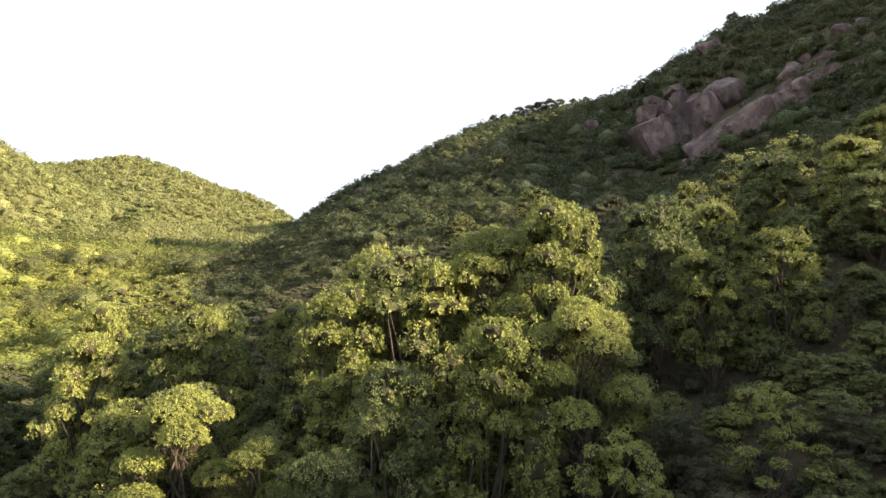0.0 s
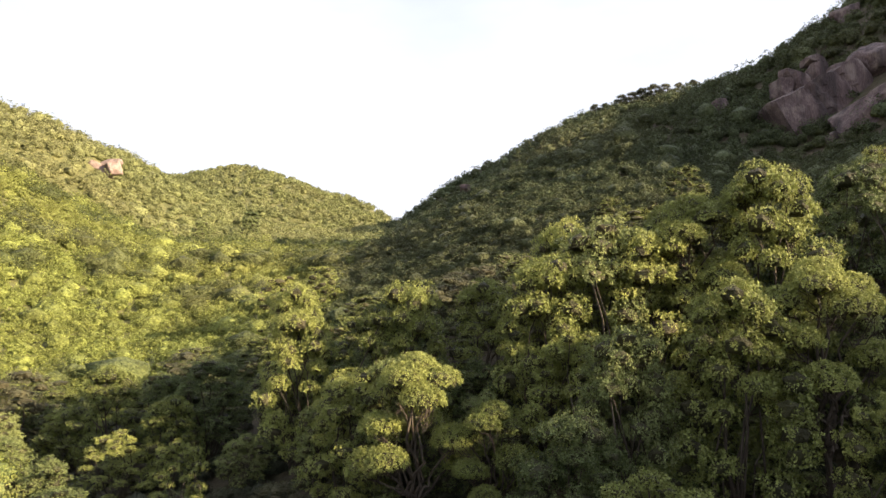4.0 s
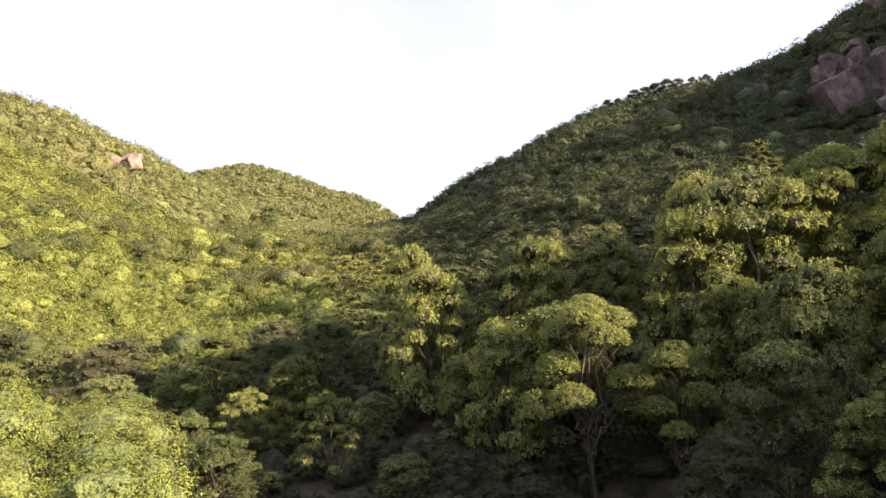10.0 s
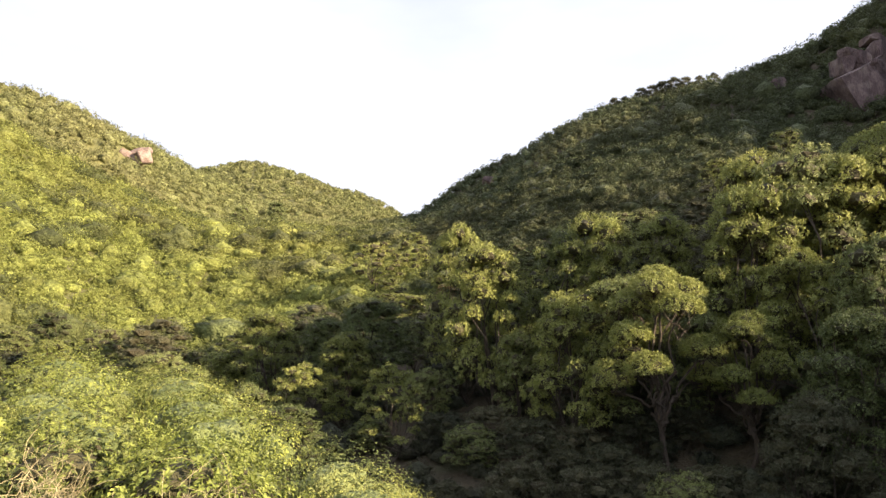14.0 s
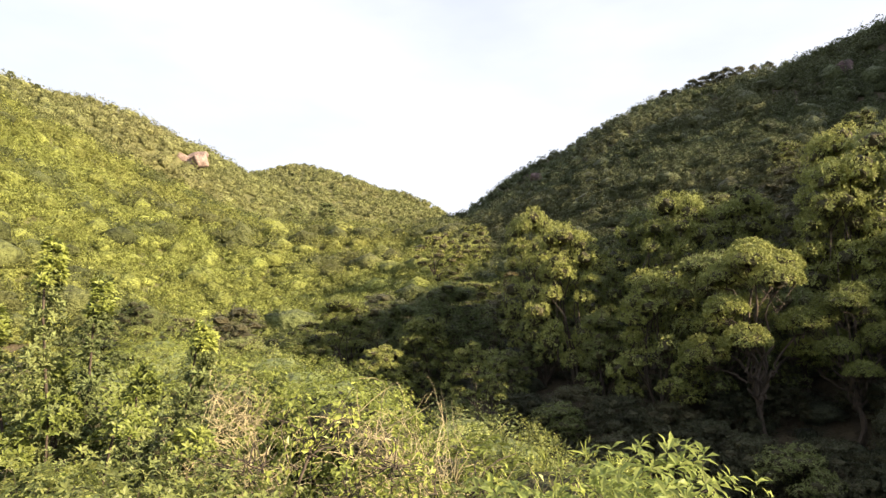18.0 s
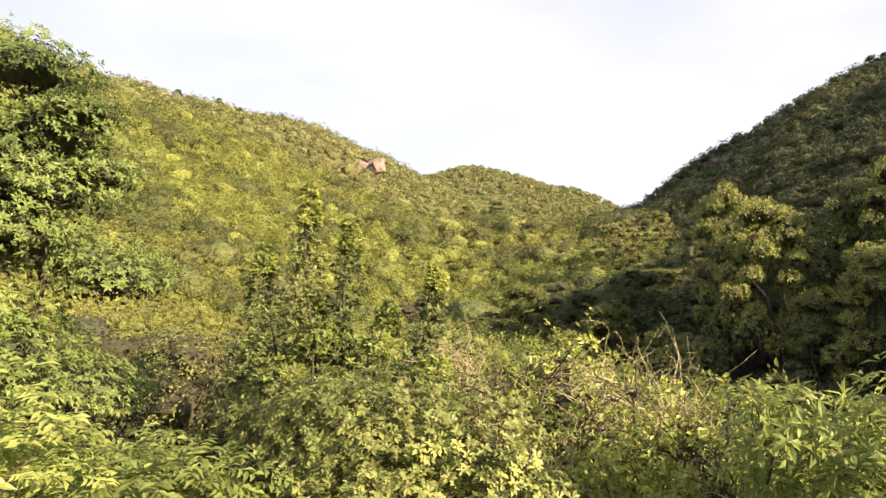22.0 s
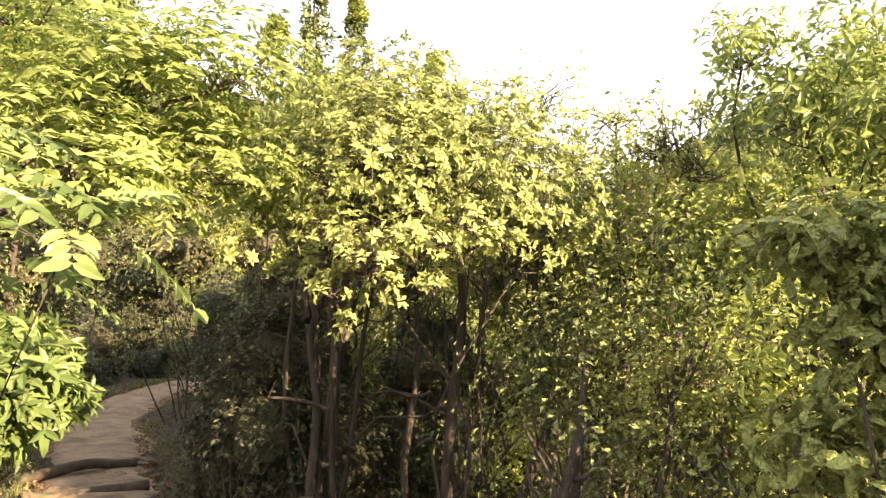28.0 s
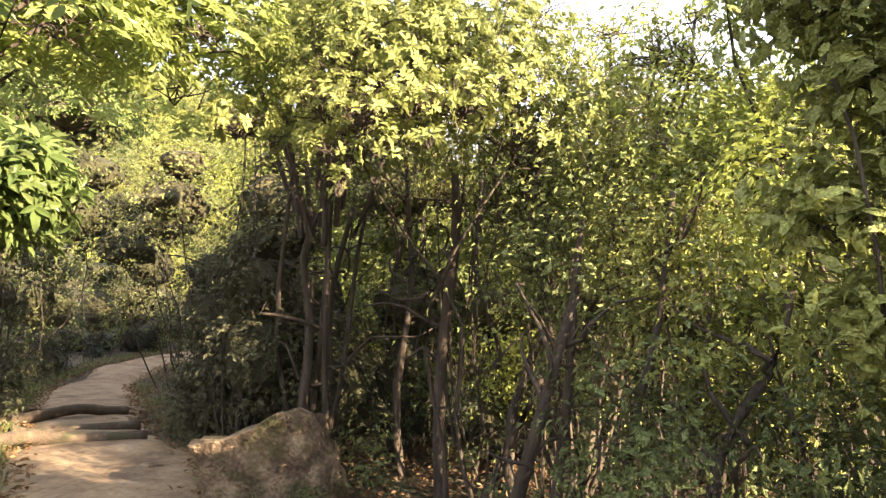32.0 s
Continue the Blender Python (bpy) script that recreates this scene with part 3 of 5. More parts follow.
for i, (where, size, turn) in enumerate([((-116.8, 151.8, 52.6), (7.4, 5, 5.2), (0, 25, 30)), ((-114.4, 152.6, 55.2), (6.6, 4.4, 2.8), (0, -14, 20)), ((-112.4, 151.5, 53.6), (4.4, 4, 4.2), (0, -20, 50))]):
    ob = rock_object("boulder", rock_mesh(rng, size, 0.65, 8, 0.06, 40 + i), M_PINK, where, turn)
    tagged(ob, "pale pink granite boulder resting among scrub", "boulder", "pale rocks on the far slope")
for i, (x, y, size) in enumerate([(-156, 113.6, 3.4), (-154.4, 116.2, 4.0), (-152.6, 119.2, 3.6), (-150.8, 122.4, 3.0), (-149.0, 125.6, 2.6)]):
    ob = rock_object("boulder", rock_mesh(np.random.RandomState(60 + i), (size * 0.8, size * 1.4, size * 0.7), 0.6, 8, 0.08, 90 + i), M_PINK, (x, y, float(height(x, y)) + 0.3), (0, 12, 30 + 9 * i))
    tagged(ob, "pale weathered rock along the crest of the far slope", "boulder", "pale rocks on the far slope")
ob = rock_object("boulder", rock_mesh(rng, (6, 5, 4), 0.4, 7, 0.06, 50), M_CLIFF, (-27.7, 226.2, 61.5), (0, 10, 0))
tagged(ob, "brown boulder on the wooded shoulder of a hill", "boulder", "boulders on the hillside")
near_rock = rock_object("boulder", rock_mesh(rng, (1.28, 1.05, 1.12), 0.85, 24, 0.10, 63), M_BOULDER, (-18.1, 3.2, 0.25), (4, -12, 24))
tagged(near_rock, "large brown boulder with moss patches beside the earth trail", "boulder")

# ---- trees of the valley, built once a kind ----
def tree(name, h, w, lobes, count, leaf, mats, seed, flat=0.5, bare=0.35, stems=1, dead=0, label="", lobe_size=0.34):
    """A tree: a crooked trunk that forks into limbs, and a crown of leafy lobes. bare: share of the height below the crown."""
    rng = np.random.RandomState(seed)
    root = empty(name, 0, 0, 0)
    wood, ends, heart = [], [], []
    for s in range(stems):
        foot = np.array([0.12 * s * w * 0.3, 0.1 * (s % 2), -0.35])
        fork = np.array([rng.normal(0, 0.07 * w), rng.normal(0, 0.07 * w), h * bare * rng.uniform(0.75, 1.1)])
        wood.append(limb(rng, foot, fork, 0.016 * h, 0.011 * h, 0, 0.03, 6, 5))
        ends.append(fork)
    leaf_v = []
    for i in range(lobes):
        a = 2.4 * i + rng.uniform(-0.4, 0.4)
        u = (i + 0.5) / lobes                      # 0: at the top, 1: at the lower rim
        r = 0.5 * w * 0.82 * math.sqrt(min(1, 1.5 * u)) * rng.uniform(0.75, 1.08)
        size = w * lobe_size * rng.uniform(0.7, 1.25)
        top = h * (1 - (1 - bare) * 0.78 * u ** 1.35) * rng.uniform(0.9, 1.04)
        c = np.array([r * math.cos(a), r * math.sin(a), top - size * flat * 0.7])
        start = ends[i % stems] * (1, 1, rng.uniform(0.55, 1.0))
        if i % 4 == 0:
            wood.append(limb(rng, start, c - (0, 0, size * flat * 0.3), 0.008 * h, 0.003 * h, 0.06, 0.06, 4, 4))
        rad = np.array([size * 0.62, size * 0.62, size * (0.28 + 0.5 * flat) * 0.72])
        boss = bosses(rng, 1, 7)
        heart.append(crowns(rng, c[None], rad[None] * 0.66, boss, BALL_COARSE))
        m = max(8, count // lobes // 6)
        d = unit(rng.normal(size=(m * 2, 3)))
        d = d[d[:, 2] > -0.45][:m]
        p = c + d * rad * (bulge(d[None], boss)[0] * (1.12 - 0.42 * rng.uniform(0, 1, len(d)) ** 2))[:, None]
        leaf_v.append(tufts(rng, p, d, leaf, 6))
    for k in range(dead):
        a = rng.uniform(0, 6.28)
        start = ends[k % stems] * (1, 1, rng.uniform(0.8, 1.2))
        end = start + np.array([math.cos(a) * w * 0.3, math.sin(a) * w * 0.3, h * rng.uniform(0.05, 0.3)])
        wood.append(limb(rng, start, end, 0.006 * h, 0.0012 * h, 0.05, 0.1, 6, 4))
        for j in range(4):
            wood.append(limb(rng, start + (end - start) * rng.uniform(0.4, 0.9), end + rng.normal(0, 0.12 * w, 3), 0.003 * h, 0.001 * h, 0, 0.08, 4, 3))
    v, f = join(*wood)
    mesh_object("trunk", v, f, M_BARK, root)
    v, f = join(*heart, *leaf_v)
    # core faces get the dark colour, so the crown's inner shade is painted
    mesh_object("crown", v, f, [mats, M_INNER_SHADE], root, index=np.arange(len(f)) < sum(len(q[1]) for q in heart))
    return tagged(root, label, "tree", "trees of the valley")


def cap_tree(name, h, w, caps, leaf, mat, seed, label):
    """A tree of forked grey limbs, each ending in a domed cap of leaves over bare twigs."""
    rng = np.random.RandomState(seed)
    root = empty(name, 0, 0, 0)
    wood, leaf_v, heart = [], [], []
    fork = np.array([0.1, 0.0, h * 0.26])
    wood.append(limb(rng, (0, 0, -0.35), fork, 0.019 * h, 0.015 * h, 0, 0.03, 6, 6))
    wood.append(limb(rng, (0.25, 0.1, -0.35), fork + (0.35, 0.2, 0.2), 0.014 * h, 0.011 * h, 0, 0.05, 6, 6))
    for i in range(caps):
        a, u = 2.4 * i + rng.uniform(-0.3, 0.3), i / (caps - 1)
        r = 0.5 * w * (0.12 + 0.72 * u ** 0.6)
        size = w * rng.uniform(0.15, 0.21)
        c = np.array([r * math.cos(a), r * math.sin(a), h * (0.93 - 0.5 * u ** 1.2) + rng.normal(0, 0.03 * h)])
        under = c - (0, 0, size * 0.35)
        knee = fork + (under - fork) * rng.uniform(0.4, 0.6) + rng.normal(0, 0.05 * w, 3)
        wood += [limb(rng, fork + rng.normal(0, 0.08, 3), knee, 0.010 * h, 0.007 * h, 0, 0.06, 6, 5), limb(rng, knee, under, 0.007 * h, 0.004 * h, 0.06, 0.06, 6, 5)]
        for k in range(6):
            b = rng.uniform(0, 6.28)
            wood.append(limb(rng, knee + (under - knee) * rng.uniform(0.5, 1.0), c + size * np.array([0.75 * math.cos(b), 0.75 * math.sin(b), -0.05]), 0.003 * h, 0.0012 * h, 0, 0.09, 5, 4))
        rad = np.array([size, size, size * rng.uniform(0.65, 0.95)])
        boss = bosses(rng, 1, 11)
        heart.append(crowns(rng, c[None], rad[None] * (0.8, 0.8, 0.68), boss, BALL_TOP))
        d = unit(rng.normal(size=(800, 3)))
        d = d[d[:, 2] > -0.12][:430]
        p = c + d * rad * (bulge(d[None], boss)[0] * (1.1 - 0.3 * rng.uniform(0, 1, len(d)) ** 2))[:, None]
        leaf_v.append(tufts(rng, p, d, leaf, 6))
    v, f = join(*wood)
    mesh_object("trunk", v, f, M_BARK, root)
    v, f = join(*heart, *leaf_v)
    # cap cores are coloured dark for the shade behind the leaves
    mesh_object("crown", v, f, [mat, M_INNER_SHADE], root, index=np.arange(len(f)) < sum(len(q[1]) for q in heart))
    return tagged(root, label, "tree", "trees of the valley")


class Kind:
    """A kind of tree: the first one placed is the original, the rest are copies."""
    def __init__(self, root):
        self.root, self.used = root, False

    def put(self, x, y, z, turn, size, tall=1.0):
        m = Matrix.LocRotScale((x, y, z), Euler((0, 0, turn)), (size, size, size * tall))
        if self.used:
            ob = copy_thing(self.root, m)
        else:
            ob, self.used = self.root, True
            ob.matrix_basis = m
        return ob


UMBRELLA = Kind(cap_tree("tree", 5.6, 3.6, 12, 0.062, M_OLIVE, 11, "broad tree with domed leafy caps on grey branching limbs"))
ROUND = [Kind(tree("tree", 4.8, 3.3, 44, 22000, 0.066, M_GREEN, 12, 0.52, 0.03, 1, 0, "round-crowned green tree on the valley slope", 0.23)),
         Kind(tree("tree", 4.6, 3.1, 42, 21120, 0.066, M_OLIVE, 13, 0.52, 0.03, 2, 1, "yellowish-green broadleaf tree lit by low sun", 0.23)),
         Kind(tree("tree", 4.4, 3.3, 40, 17600, 0.068, M_DEEP_SHADE, 14, 0.52, 0.02, 1, 0, "dense tree with the hill's shade worked into its dark-green leaves", 0.24))]
UPRIGHT = Kind(tree("tree", 5.2, 2.6, 40, 16720, 0.068, M_GREEN, 15, 0.8, 0.03, 1, 0, "upright green tree with tufted pointed top", 0.24))
LOW = [Kind(tree("shrub", 2.8, 3.2, 34, 13640, 0.068, M_DEEP_SHADE, 16, 0.52, 0.02, 2, 0, "low shrub filling the valley floor, shade worked into its dark-green leaves", 0.25)),
       Kind(tree("shrub", 2.9, 3.2, 34, 14520, 0.068, M_GREEN, 17, 0.52, 0.02, 2, 0, "low spreading green shrub of the valley", 0.25))]
SPARSE = Kind(tree("tree", 4.4, 3.2, 30, 10560, 0.066, M_OLIVE, 18, 0.55, 0.12, 2, 6, "thin tree with sparse olive leaves and bare twigs", 0.18))
BROWN = Kind(tree("shrub", 3.2, 2.6, 20, 4160, 0.07, M_RUST, 19, 0.6, 0.15, 2, 5, "withered reddish-brown shrub among green trees", 0.24))
FILL = Kind(tree("shrub", 2.6, 3.2, 26, 5280, 0.085, M_DEEP_SHADE, 21, 0.52, 0.02, 1, 0, "shrub crowding the valley bottom, shade put into its dark leaf colour", 0.26))
FAR = [Kind(tree("tree", 4.8, 3.9, 24, 5280, 0.085, M_GREEN, 22, 0.52, 0.06, 1, 0, "round-crowned green tree farther up the valley", 0.26)),
       Kind(tree("tree", 4.6, 3.8, 24, 5120, 0.085, M_OLIVE, 23, 0.52, 0.06, 1, 0, "sunlit olive-green tree farther up the valley", 0.26)),
       Kind(tree("tree", 4.3, 3.8, 22, 4640, 0.085, M_DEEP_SHADE, 24, 0.52, 0.04, 1, 0, "tree farther up the valley, shade put into its dark-green leaf colour", 0.26)),
       Kind(tree("tree", 5.2, 4.6, 24, 5440, 0.088, M_OLIVE, 25, 0.42, 0.3, 2, 2, "flat-topped tree farther up the valley", 0.24))]
for kind in LOW + [BROWN, FILL]:
    tagged(kind.root, category="shrub", group="shrubs of the valley")

# trees that stand out: kind, x, y, height of the top, size
STANDING = [(UMBRELLA, -8.4, 21.6, 7.9, 1.0), (UMBRELLA, -5.9, 21.4, 5.8, 0.8), (SPARSE, -3.2, 23.6, 8.8, 1.05), (ROUND[1], -6.7, 29.4, 11.6, 1.0), (ROUND[1], 0.3, 26.6, 10.8, 1.15),
            (UMBRELLA, 2.0, 27.5, 13.0, 1.2), (ROUND[1], 4.6, 26.6, 12.6, 1.05), (ROUND[0], 6.2, 27.6, 12.6, 1.1), (ROUND[0], 9.5, 29.6, 14.2, 1.0), (ROUND[1], 13.0, 31.0, 14.6, 0.9), (ROUND[0], 17.0, 33.0, 18.0, 1.1), (ROUND[1], 20.0, 31.0, 17.6, 1.1), (ROUND[0], 19.4, 28.6, 16.2, 1.0), (ROUND[1], 11.0, 27.4, 11.8, 0.85), (ROUND[1], 22.6, 32.5, 19.4, 1.1), (ROUND[1], 14.0, 26.6, 12.8, 1.0), (UPRIGHT, 16.4, 29.6, 16.0, 1.1), (ROUND[0], -1.8, 27.0, 11.4, 1.1),
            (UMBRELLA, 4.6, 22.0, 9.8, 1.0), (ROUND[1], 1.7, 21.2, 8.2, 0.95), (UPRIGHT, -0.8, 31.5, 13.2, 1.0), (UMBRELLA, -25.8, 53.0, 14.6, 1.2), (ROUND[1], -23.0, 55.0, 13.6, 1.15),
            (UPRIGHT, -13.2, 26.0, 7.0, 0.9), (ROUND[1], -14.5, 27.5, 7.9, 0.8), (SPARSE, -11.2, 27.0, 8.9, 0.8), (ROUND[1], -9.6, 27.5, 9.0, 0.8), 
            (ROUND[0], 7.7, 53.0, 19.4, 1.2), (ROUND[1], 1.5, 50.0, 15.5, 1.0), (BROWN, -18.5, 43.0, 9.2, 0.8), (BROWN, 7.8, 33.0, 13.4, 0.9), (ROUND[2], 10.5, 36.0, 16.5, 1.3), (UMBRELLA, 9.5, 34.5, 16.0, 1.15)]
rng = np.random.RandomState(31)
taken = []
for kind, x, y, top, size in STANDING:
    z = float(height(x, y))
    natural = {id(UMBRELLA): 5.6, id(SPARSE): 4.4, id(BROWN): 3.2, id(UPRIGHT): 5.2}.get(id(kind), 4.7) * size
    grow = min(1.5, max(0.75, (top - z) / natural))
    if y > 34 and kind is not BROWN:
        kind = FAR[3 if kind is UMBRELLA else 2 if kind is ROUND[2] else 1]
    kind.put(x, y, z, rng.uniform(0, 6.28), size * grow ** 0.6, grow ** 0.4)
    taken.append((x, y))
def canopy(x, y):
    """Height that the tops of the valley's trees reach."""
    return 6.9 + 0.55 * (y - 20) - 0.17 * max(0, -x) - 0.2 * max(0, -9 - x)


NATURAL = {id(k): h for k, h in [(LOW[0], 2.8), (LOW[1], 2.9), (SPARSE, 4.4), (BROWN, 3.2), (UPRIGHT, 5.2), (ROUND[0], 4.8), (ROUND[1], 4.6), (ROUND[2], 4.4)]}
for row in range(17):
    y0 = 9.0 + row * 2.3 + 0.02 * row * row
    step = 2.6 + 0.05 * row
    for col in range(-24, 26):
        x, y = col * step + (row % 2) * step * 0.5 + rng.uniform(-0.7, 0.7), y0 + rng.uniform(-0.7, 0.7)
        far = math.hypot(x + 8, y)
        pick, turn, size = rng.uniform(), rng.uniform(0, 6.28), rng.uniform(0.75, 1.1)
        if not (-0.95 * y - 14 < x < 0.82 * y + 4) or far > 47:
            continue
        if min(math.hypot(x - a, y - b) for a, b in taken) < 1.8 or floor_along(np.array([x]), np.array([y]), SHELF)[0][0] < (5 if y > 16 else 8.5):
            continue
        taken.append((x, y))
        tall = rng.uniform(0.85, 1.1)
        # low in the valley, dark-leaved kinds stand in for the hill's shade
        if y < 21.5 or (x > 4 and y < 23.5):
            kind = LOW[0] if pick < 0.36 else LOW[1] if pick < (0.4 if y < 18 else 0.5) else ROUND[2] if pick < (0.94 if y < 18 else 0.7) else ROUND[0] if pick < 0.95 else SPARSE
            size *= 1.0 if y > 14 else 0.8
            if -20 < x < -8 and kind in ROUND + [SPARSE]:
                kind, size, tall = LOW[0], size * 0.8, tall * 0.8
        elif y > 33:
            # darker leaves inside the strip that the hill shades, lighter ones outside
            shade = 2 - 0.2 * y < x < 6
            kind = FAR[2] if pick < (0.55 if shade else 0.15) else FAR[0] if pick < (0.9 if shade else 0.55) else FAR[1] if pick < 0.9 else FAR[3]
        else:
            kind = ROUND[0] if pick < 0.30 else ROUND[1] if pick < 0.46 else UPRIGHT if pick < 0.60 else LOW[1] if pick < 0.84 else SPARSE if pick < 0.89 else ROUND[2] if pick < 0.99 else BROWN
        if y > 36 and x < 8:
            tall *= 0.72
        elif y > 26 and x > 8:
            tall *= 1.2
        z = float(height(x, y))
        if id(kind) in NATURAL and 14 < y < 34:
            need = (canopy(x, y) - z) / NATURAL[id(kind)] * (0.7 if kind in LOW else 1.0)
            size, tall = size * min(1.25, max(0.8, need)) ** 0.5, tall * min(1.5, max(0.75, need / size)) ** 0.7
        kind.put(x, y, z, turn, size, tall)
for row in range(10):
    for col in range(-8, 14):
        x, y = 2.0 * col + (row % 2) + rng.uniform(-0.5, 0.5), 10.5 + 1.75 * row + rng.uniform(-0.5, 0.5)
        turn, size, tall = rng.uniform(0, 6.28), rng.uniform(0.65, 1.05), rng.uniform(0.8, 1.15)
        if x > 0.82 * y + 3 or min(math.hypot(x - a, y - b) for a, b in taken) < 1.0 or floor_along(np.array([x]), np.array([y]), SHELF)[0][0] < 8.5:
            continue
        taken.append((x, y))
        # dark FILL leaves carry the shade at the valley bottom
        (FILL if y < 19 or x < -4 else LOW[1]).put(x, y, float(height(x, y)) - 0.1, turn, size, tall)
for row in range(7):
    for col in range(9):
        x, y = -7.5 + 2.7 * col + (row % 2) + rng.uniform(-0.6, 0.6), -7.5 + 2.4 * row + rng.uniform(-0.6, 0.6)
        turn, size, tall = rng.uniform(0, 6.28), rng.uniform(0.75, 1.1), rng.uniform(0.7, 1.0)
        # out of view: enlarged trees, added to cast shade on the valley bottom
        if x > 5.5:
            ROUND[2].put(x, y, float(height(x, y)) - 0.1, turn, size * 1.7, tall * 1.25)
        else:
            FILL.put(x, y, float(height(x, y)) - 0.1, turn, size, tall)
for x, y, size in [(21, 258, 2.0), (25, 258, 1.5), (31, 256, 2.3), (35, 255, 2.5), (39, 254, 2.7), (43, 253, 2.9), (47, 251, 2.2), (52, 250, 1.8), (57, 249, 2.0), (-149.5, 126.5, 0.7), (-155, 117, 0.7), (-146, 131, 0.6), (-147, 168, 1.2), (-92, 190, 1.6), (-84, 172, 1.4), (-70, 120, 1.3), (52, 110, 1.3), (40, 117, 1.2)]:
    ROUND[2 if x > -60 else 0].put(x, y, float(height(x, y)) - 0.8 * size, rng.uniform(0, 6.28), size, 0.9)

# ---- scrub that covers the hills, too much to count ----
rng = np.random.RandomState(77)
ROCKS = [(32, 86, 6), (27, 84, 4), (37, 81, 6), (42, 75, 5), (33, 79, 4), (45, 74, 3), (31, 89, 3), (39.6, 86, 4), (44, 77, 3), (46.5, 77, 2), (50.8, 76, 4), (49.6, 71.5, 3), (45, 103.5, 3), (21.4, 90, 2.6),
         (-117, 152, 5), (-119, 158, 4), (-154.6, 115.5, 3.4), (-152, 120, 3.2), (-149.6, 124.4, 2.8), (-27.7, 225, 4)]


def scrub(name, a0, a1, r0, r1, step, per_bush, leaf, label, mat, ball=BALL_DOME, low=False, patchy=None, swell=1.0):
    """Bushes on the slopes between two bearings (degrees from +y) and two distances from the valley's mouth."""
    na, nr = int(radians(a1 - a0) / step), int(math.log(r1 / r0) / step)
    A, R = np.meshgrid(np.linspace(radians(a0), radians(a1), na), np.exp(np.linspace(math.log(r0), math.log(r1), nr)))
    A = (A + rng.uniform(-0.6, 0.6, A.shape) * step).ravel()
    R = (R * (1 + rng.uniform(-0.6, 0.6, R.shape) * step)).ravel()
    x, y = -8 + R * np.sin(A), R * np.cos(A)
    z = height(x, y)
    e = 0.8
    gx_, gy_ = (height(x + e, y) - height(x - e, y)) / (2 * e), (height(x, y + e) - height(x, y - e)) / (2 * e)
    nrm = unit(np.stack([-gx_, -gy_, np.ones_like(x)], 1))
    view = unit(np.stack([-8 - x, -y, 8 - z], 1))
    keep = (nrm * view).sum(1) > -0.12
    if low:
        keep = floor_along(x, y, [(q[0], q[1], 0) for q in TRAIL])[0] > 1.9
        keep &= (y > 4.2) & ((x > -12) | (y > 5.5))
    for a, b, r in ROCKS:
        keep &= np.hypot(x - a, y - b) > r * (0.75 if a < 0 else 0.45)
    if not low:
        open_to = np.zeros(len(x), bool)
        for ex, ey, ez in ((2, 0, 11), (-14, -1, 5)):
            u = np.linspace(0.12, 0.97, 40)[:, None]
            rise = height(ex + (x - ex) * u, ey + (y - ey) * u) - (ez + (z + 3.0 - ez) * u)
            open_to |= rise.max(0) < 1.0
        keep &= open_to
    if patchy is not None:
        keep &= waves(x, y, 26, 31) + 0.5 * waves(x, y, 9, 32) > patchy
    x, y, z, R, nrm = x[keep], y[keep], z[keep], R[keep], nrm[keep]
    n = len(x)
    grass = waves(x, y, 41, 21) + 0.6 * waves(x, y, 15, 22)
    size = R * step * rng.uniform(0.45, 1.0, n) * np.where(rng.uniform(size=n) < 0.16, rng.uniform(1.3, 2.1, n), 1) * np.where(grass > 0.7, 0.7, 1)
    size = np.clip(size * swell, 0.3, 3.2)
    c = np.stack([x, y, z + size * 0.2], 1)
    radii = size[:, None] * np.stack([rng.uniform(0.9, 1.15, n), rng.uniform(0.9, 1.15, n), rng.uniform(0.55, 1.0, n)], 1)
    boss = bosses(rng, n, 6)
    body = crowns(rng, c, radii * 0.7, boss, ball, 0.5, 0.2)
    d = unit(rng.normal(size=(n, per_bush, 3)))
    d[..., 2] = np.abs(d[..., 2]) * 1.05 - 0.15
    d = unit(d)
    p = c[:, None] + d * radii[:, None] * (bulge(d, boss, 0.5) * rng.uniform(0.72, 1.04, (n, per_bush)))[..., None]
    p, d = p.reshape(-1, 3), d.reshape(-1, 3)
    v, f = join(body, tufts(rng, p, d, leaf * np.repeat(R, per_bush), 4))
    return tagged(mesh_object(name, v, f, mat, smooth=True), label, "scrub", kind="stuff")


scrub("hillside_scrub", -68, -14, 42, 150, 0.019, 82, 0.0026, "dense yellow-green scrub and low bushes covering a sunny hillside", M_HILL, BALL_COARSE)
# right-hand slopes get the darker leaves in place of the missing shade
scrub("hillside_wood", -14, 41, 42, 150, 0.0185, 86, 0.0027, "dark-green low wood covering the hillside, its shade deepened in the leaf colour", M_WOOD_SHADE, BALL_COARSE)
scrub("hillside_thicket", -66, -16, 42, 150, 0.031, 130, 0.0025, "darker green bushes standing in clumps on the sunny hillside", M_CLUMP, BALL_COARSE, False, 0.2, 1.1)
scrub("distant_scrub", -64, -13, 150, 620, 0.0135, 26, 0.0025, "brownish olive scrub covering the distant hills and ridges", M_FAR_HAZE, BALL_COARSE, False, None, 1.2)
scrub("distant_wood", -13, 32, 150, 420, 0.0135, 26, 0.0025, "dark-green low wood on the distant hill, its shade deepened in the leaf colour", M_WOOD_SHADE, BALL_COARSE, False, None, 1.2)
scrub("undergrowth", -66, 52, 9, 42, 0.046, 44, 0.0036, "low undergrowth between the trees of the valley, shade put into its dark colour", M_UNDER_SHADE, BALL_DOME, True, None, 0.6)

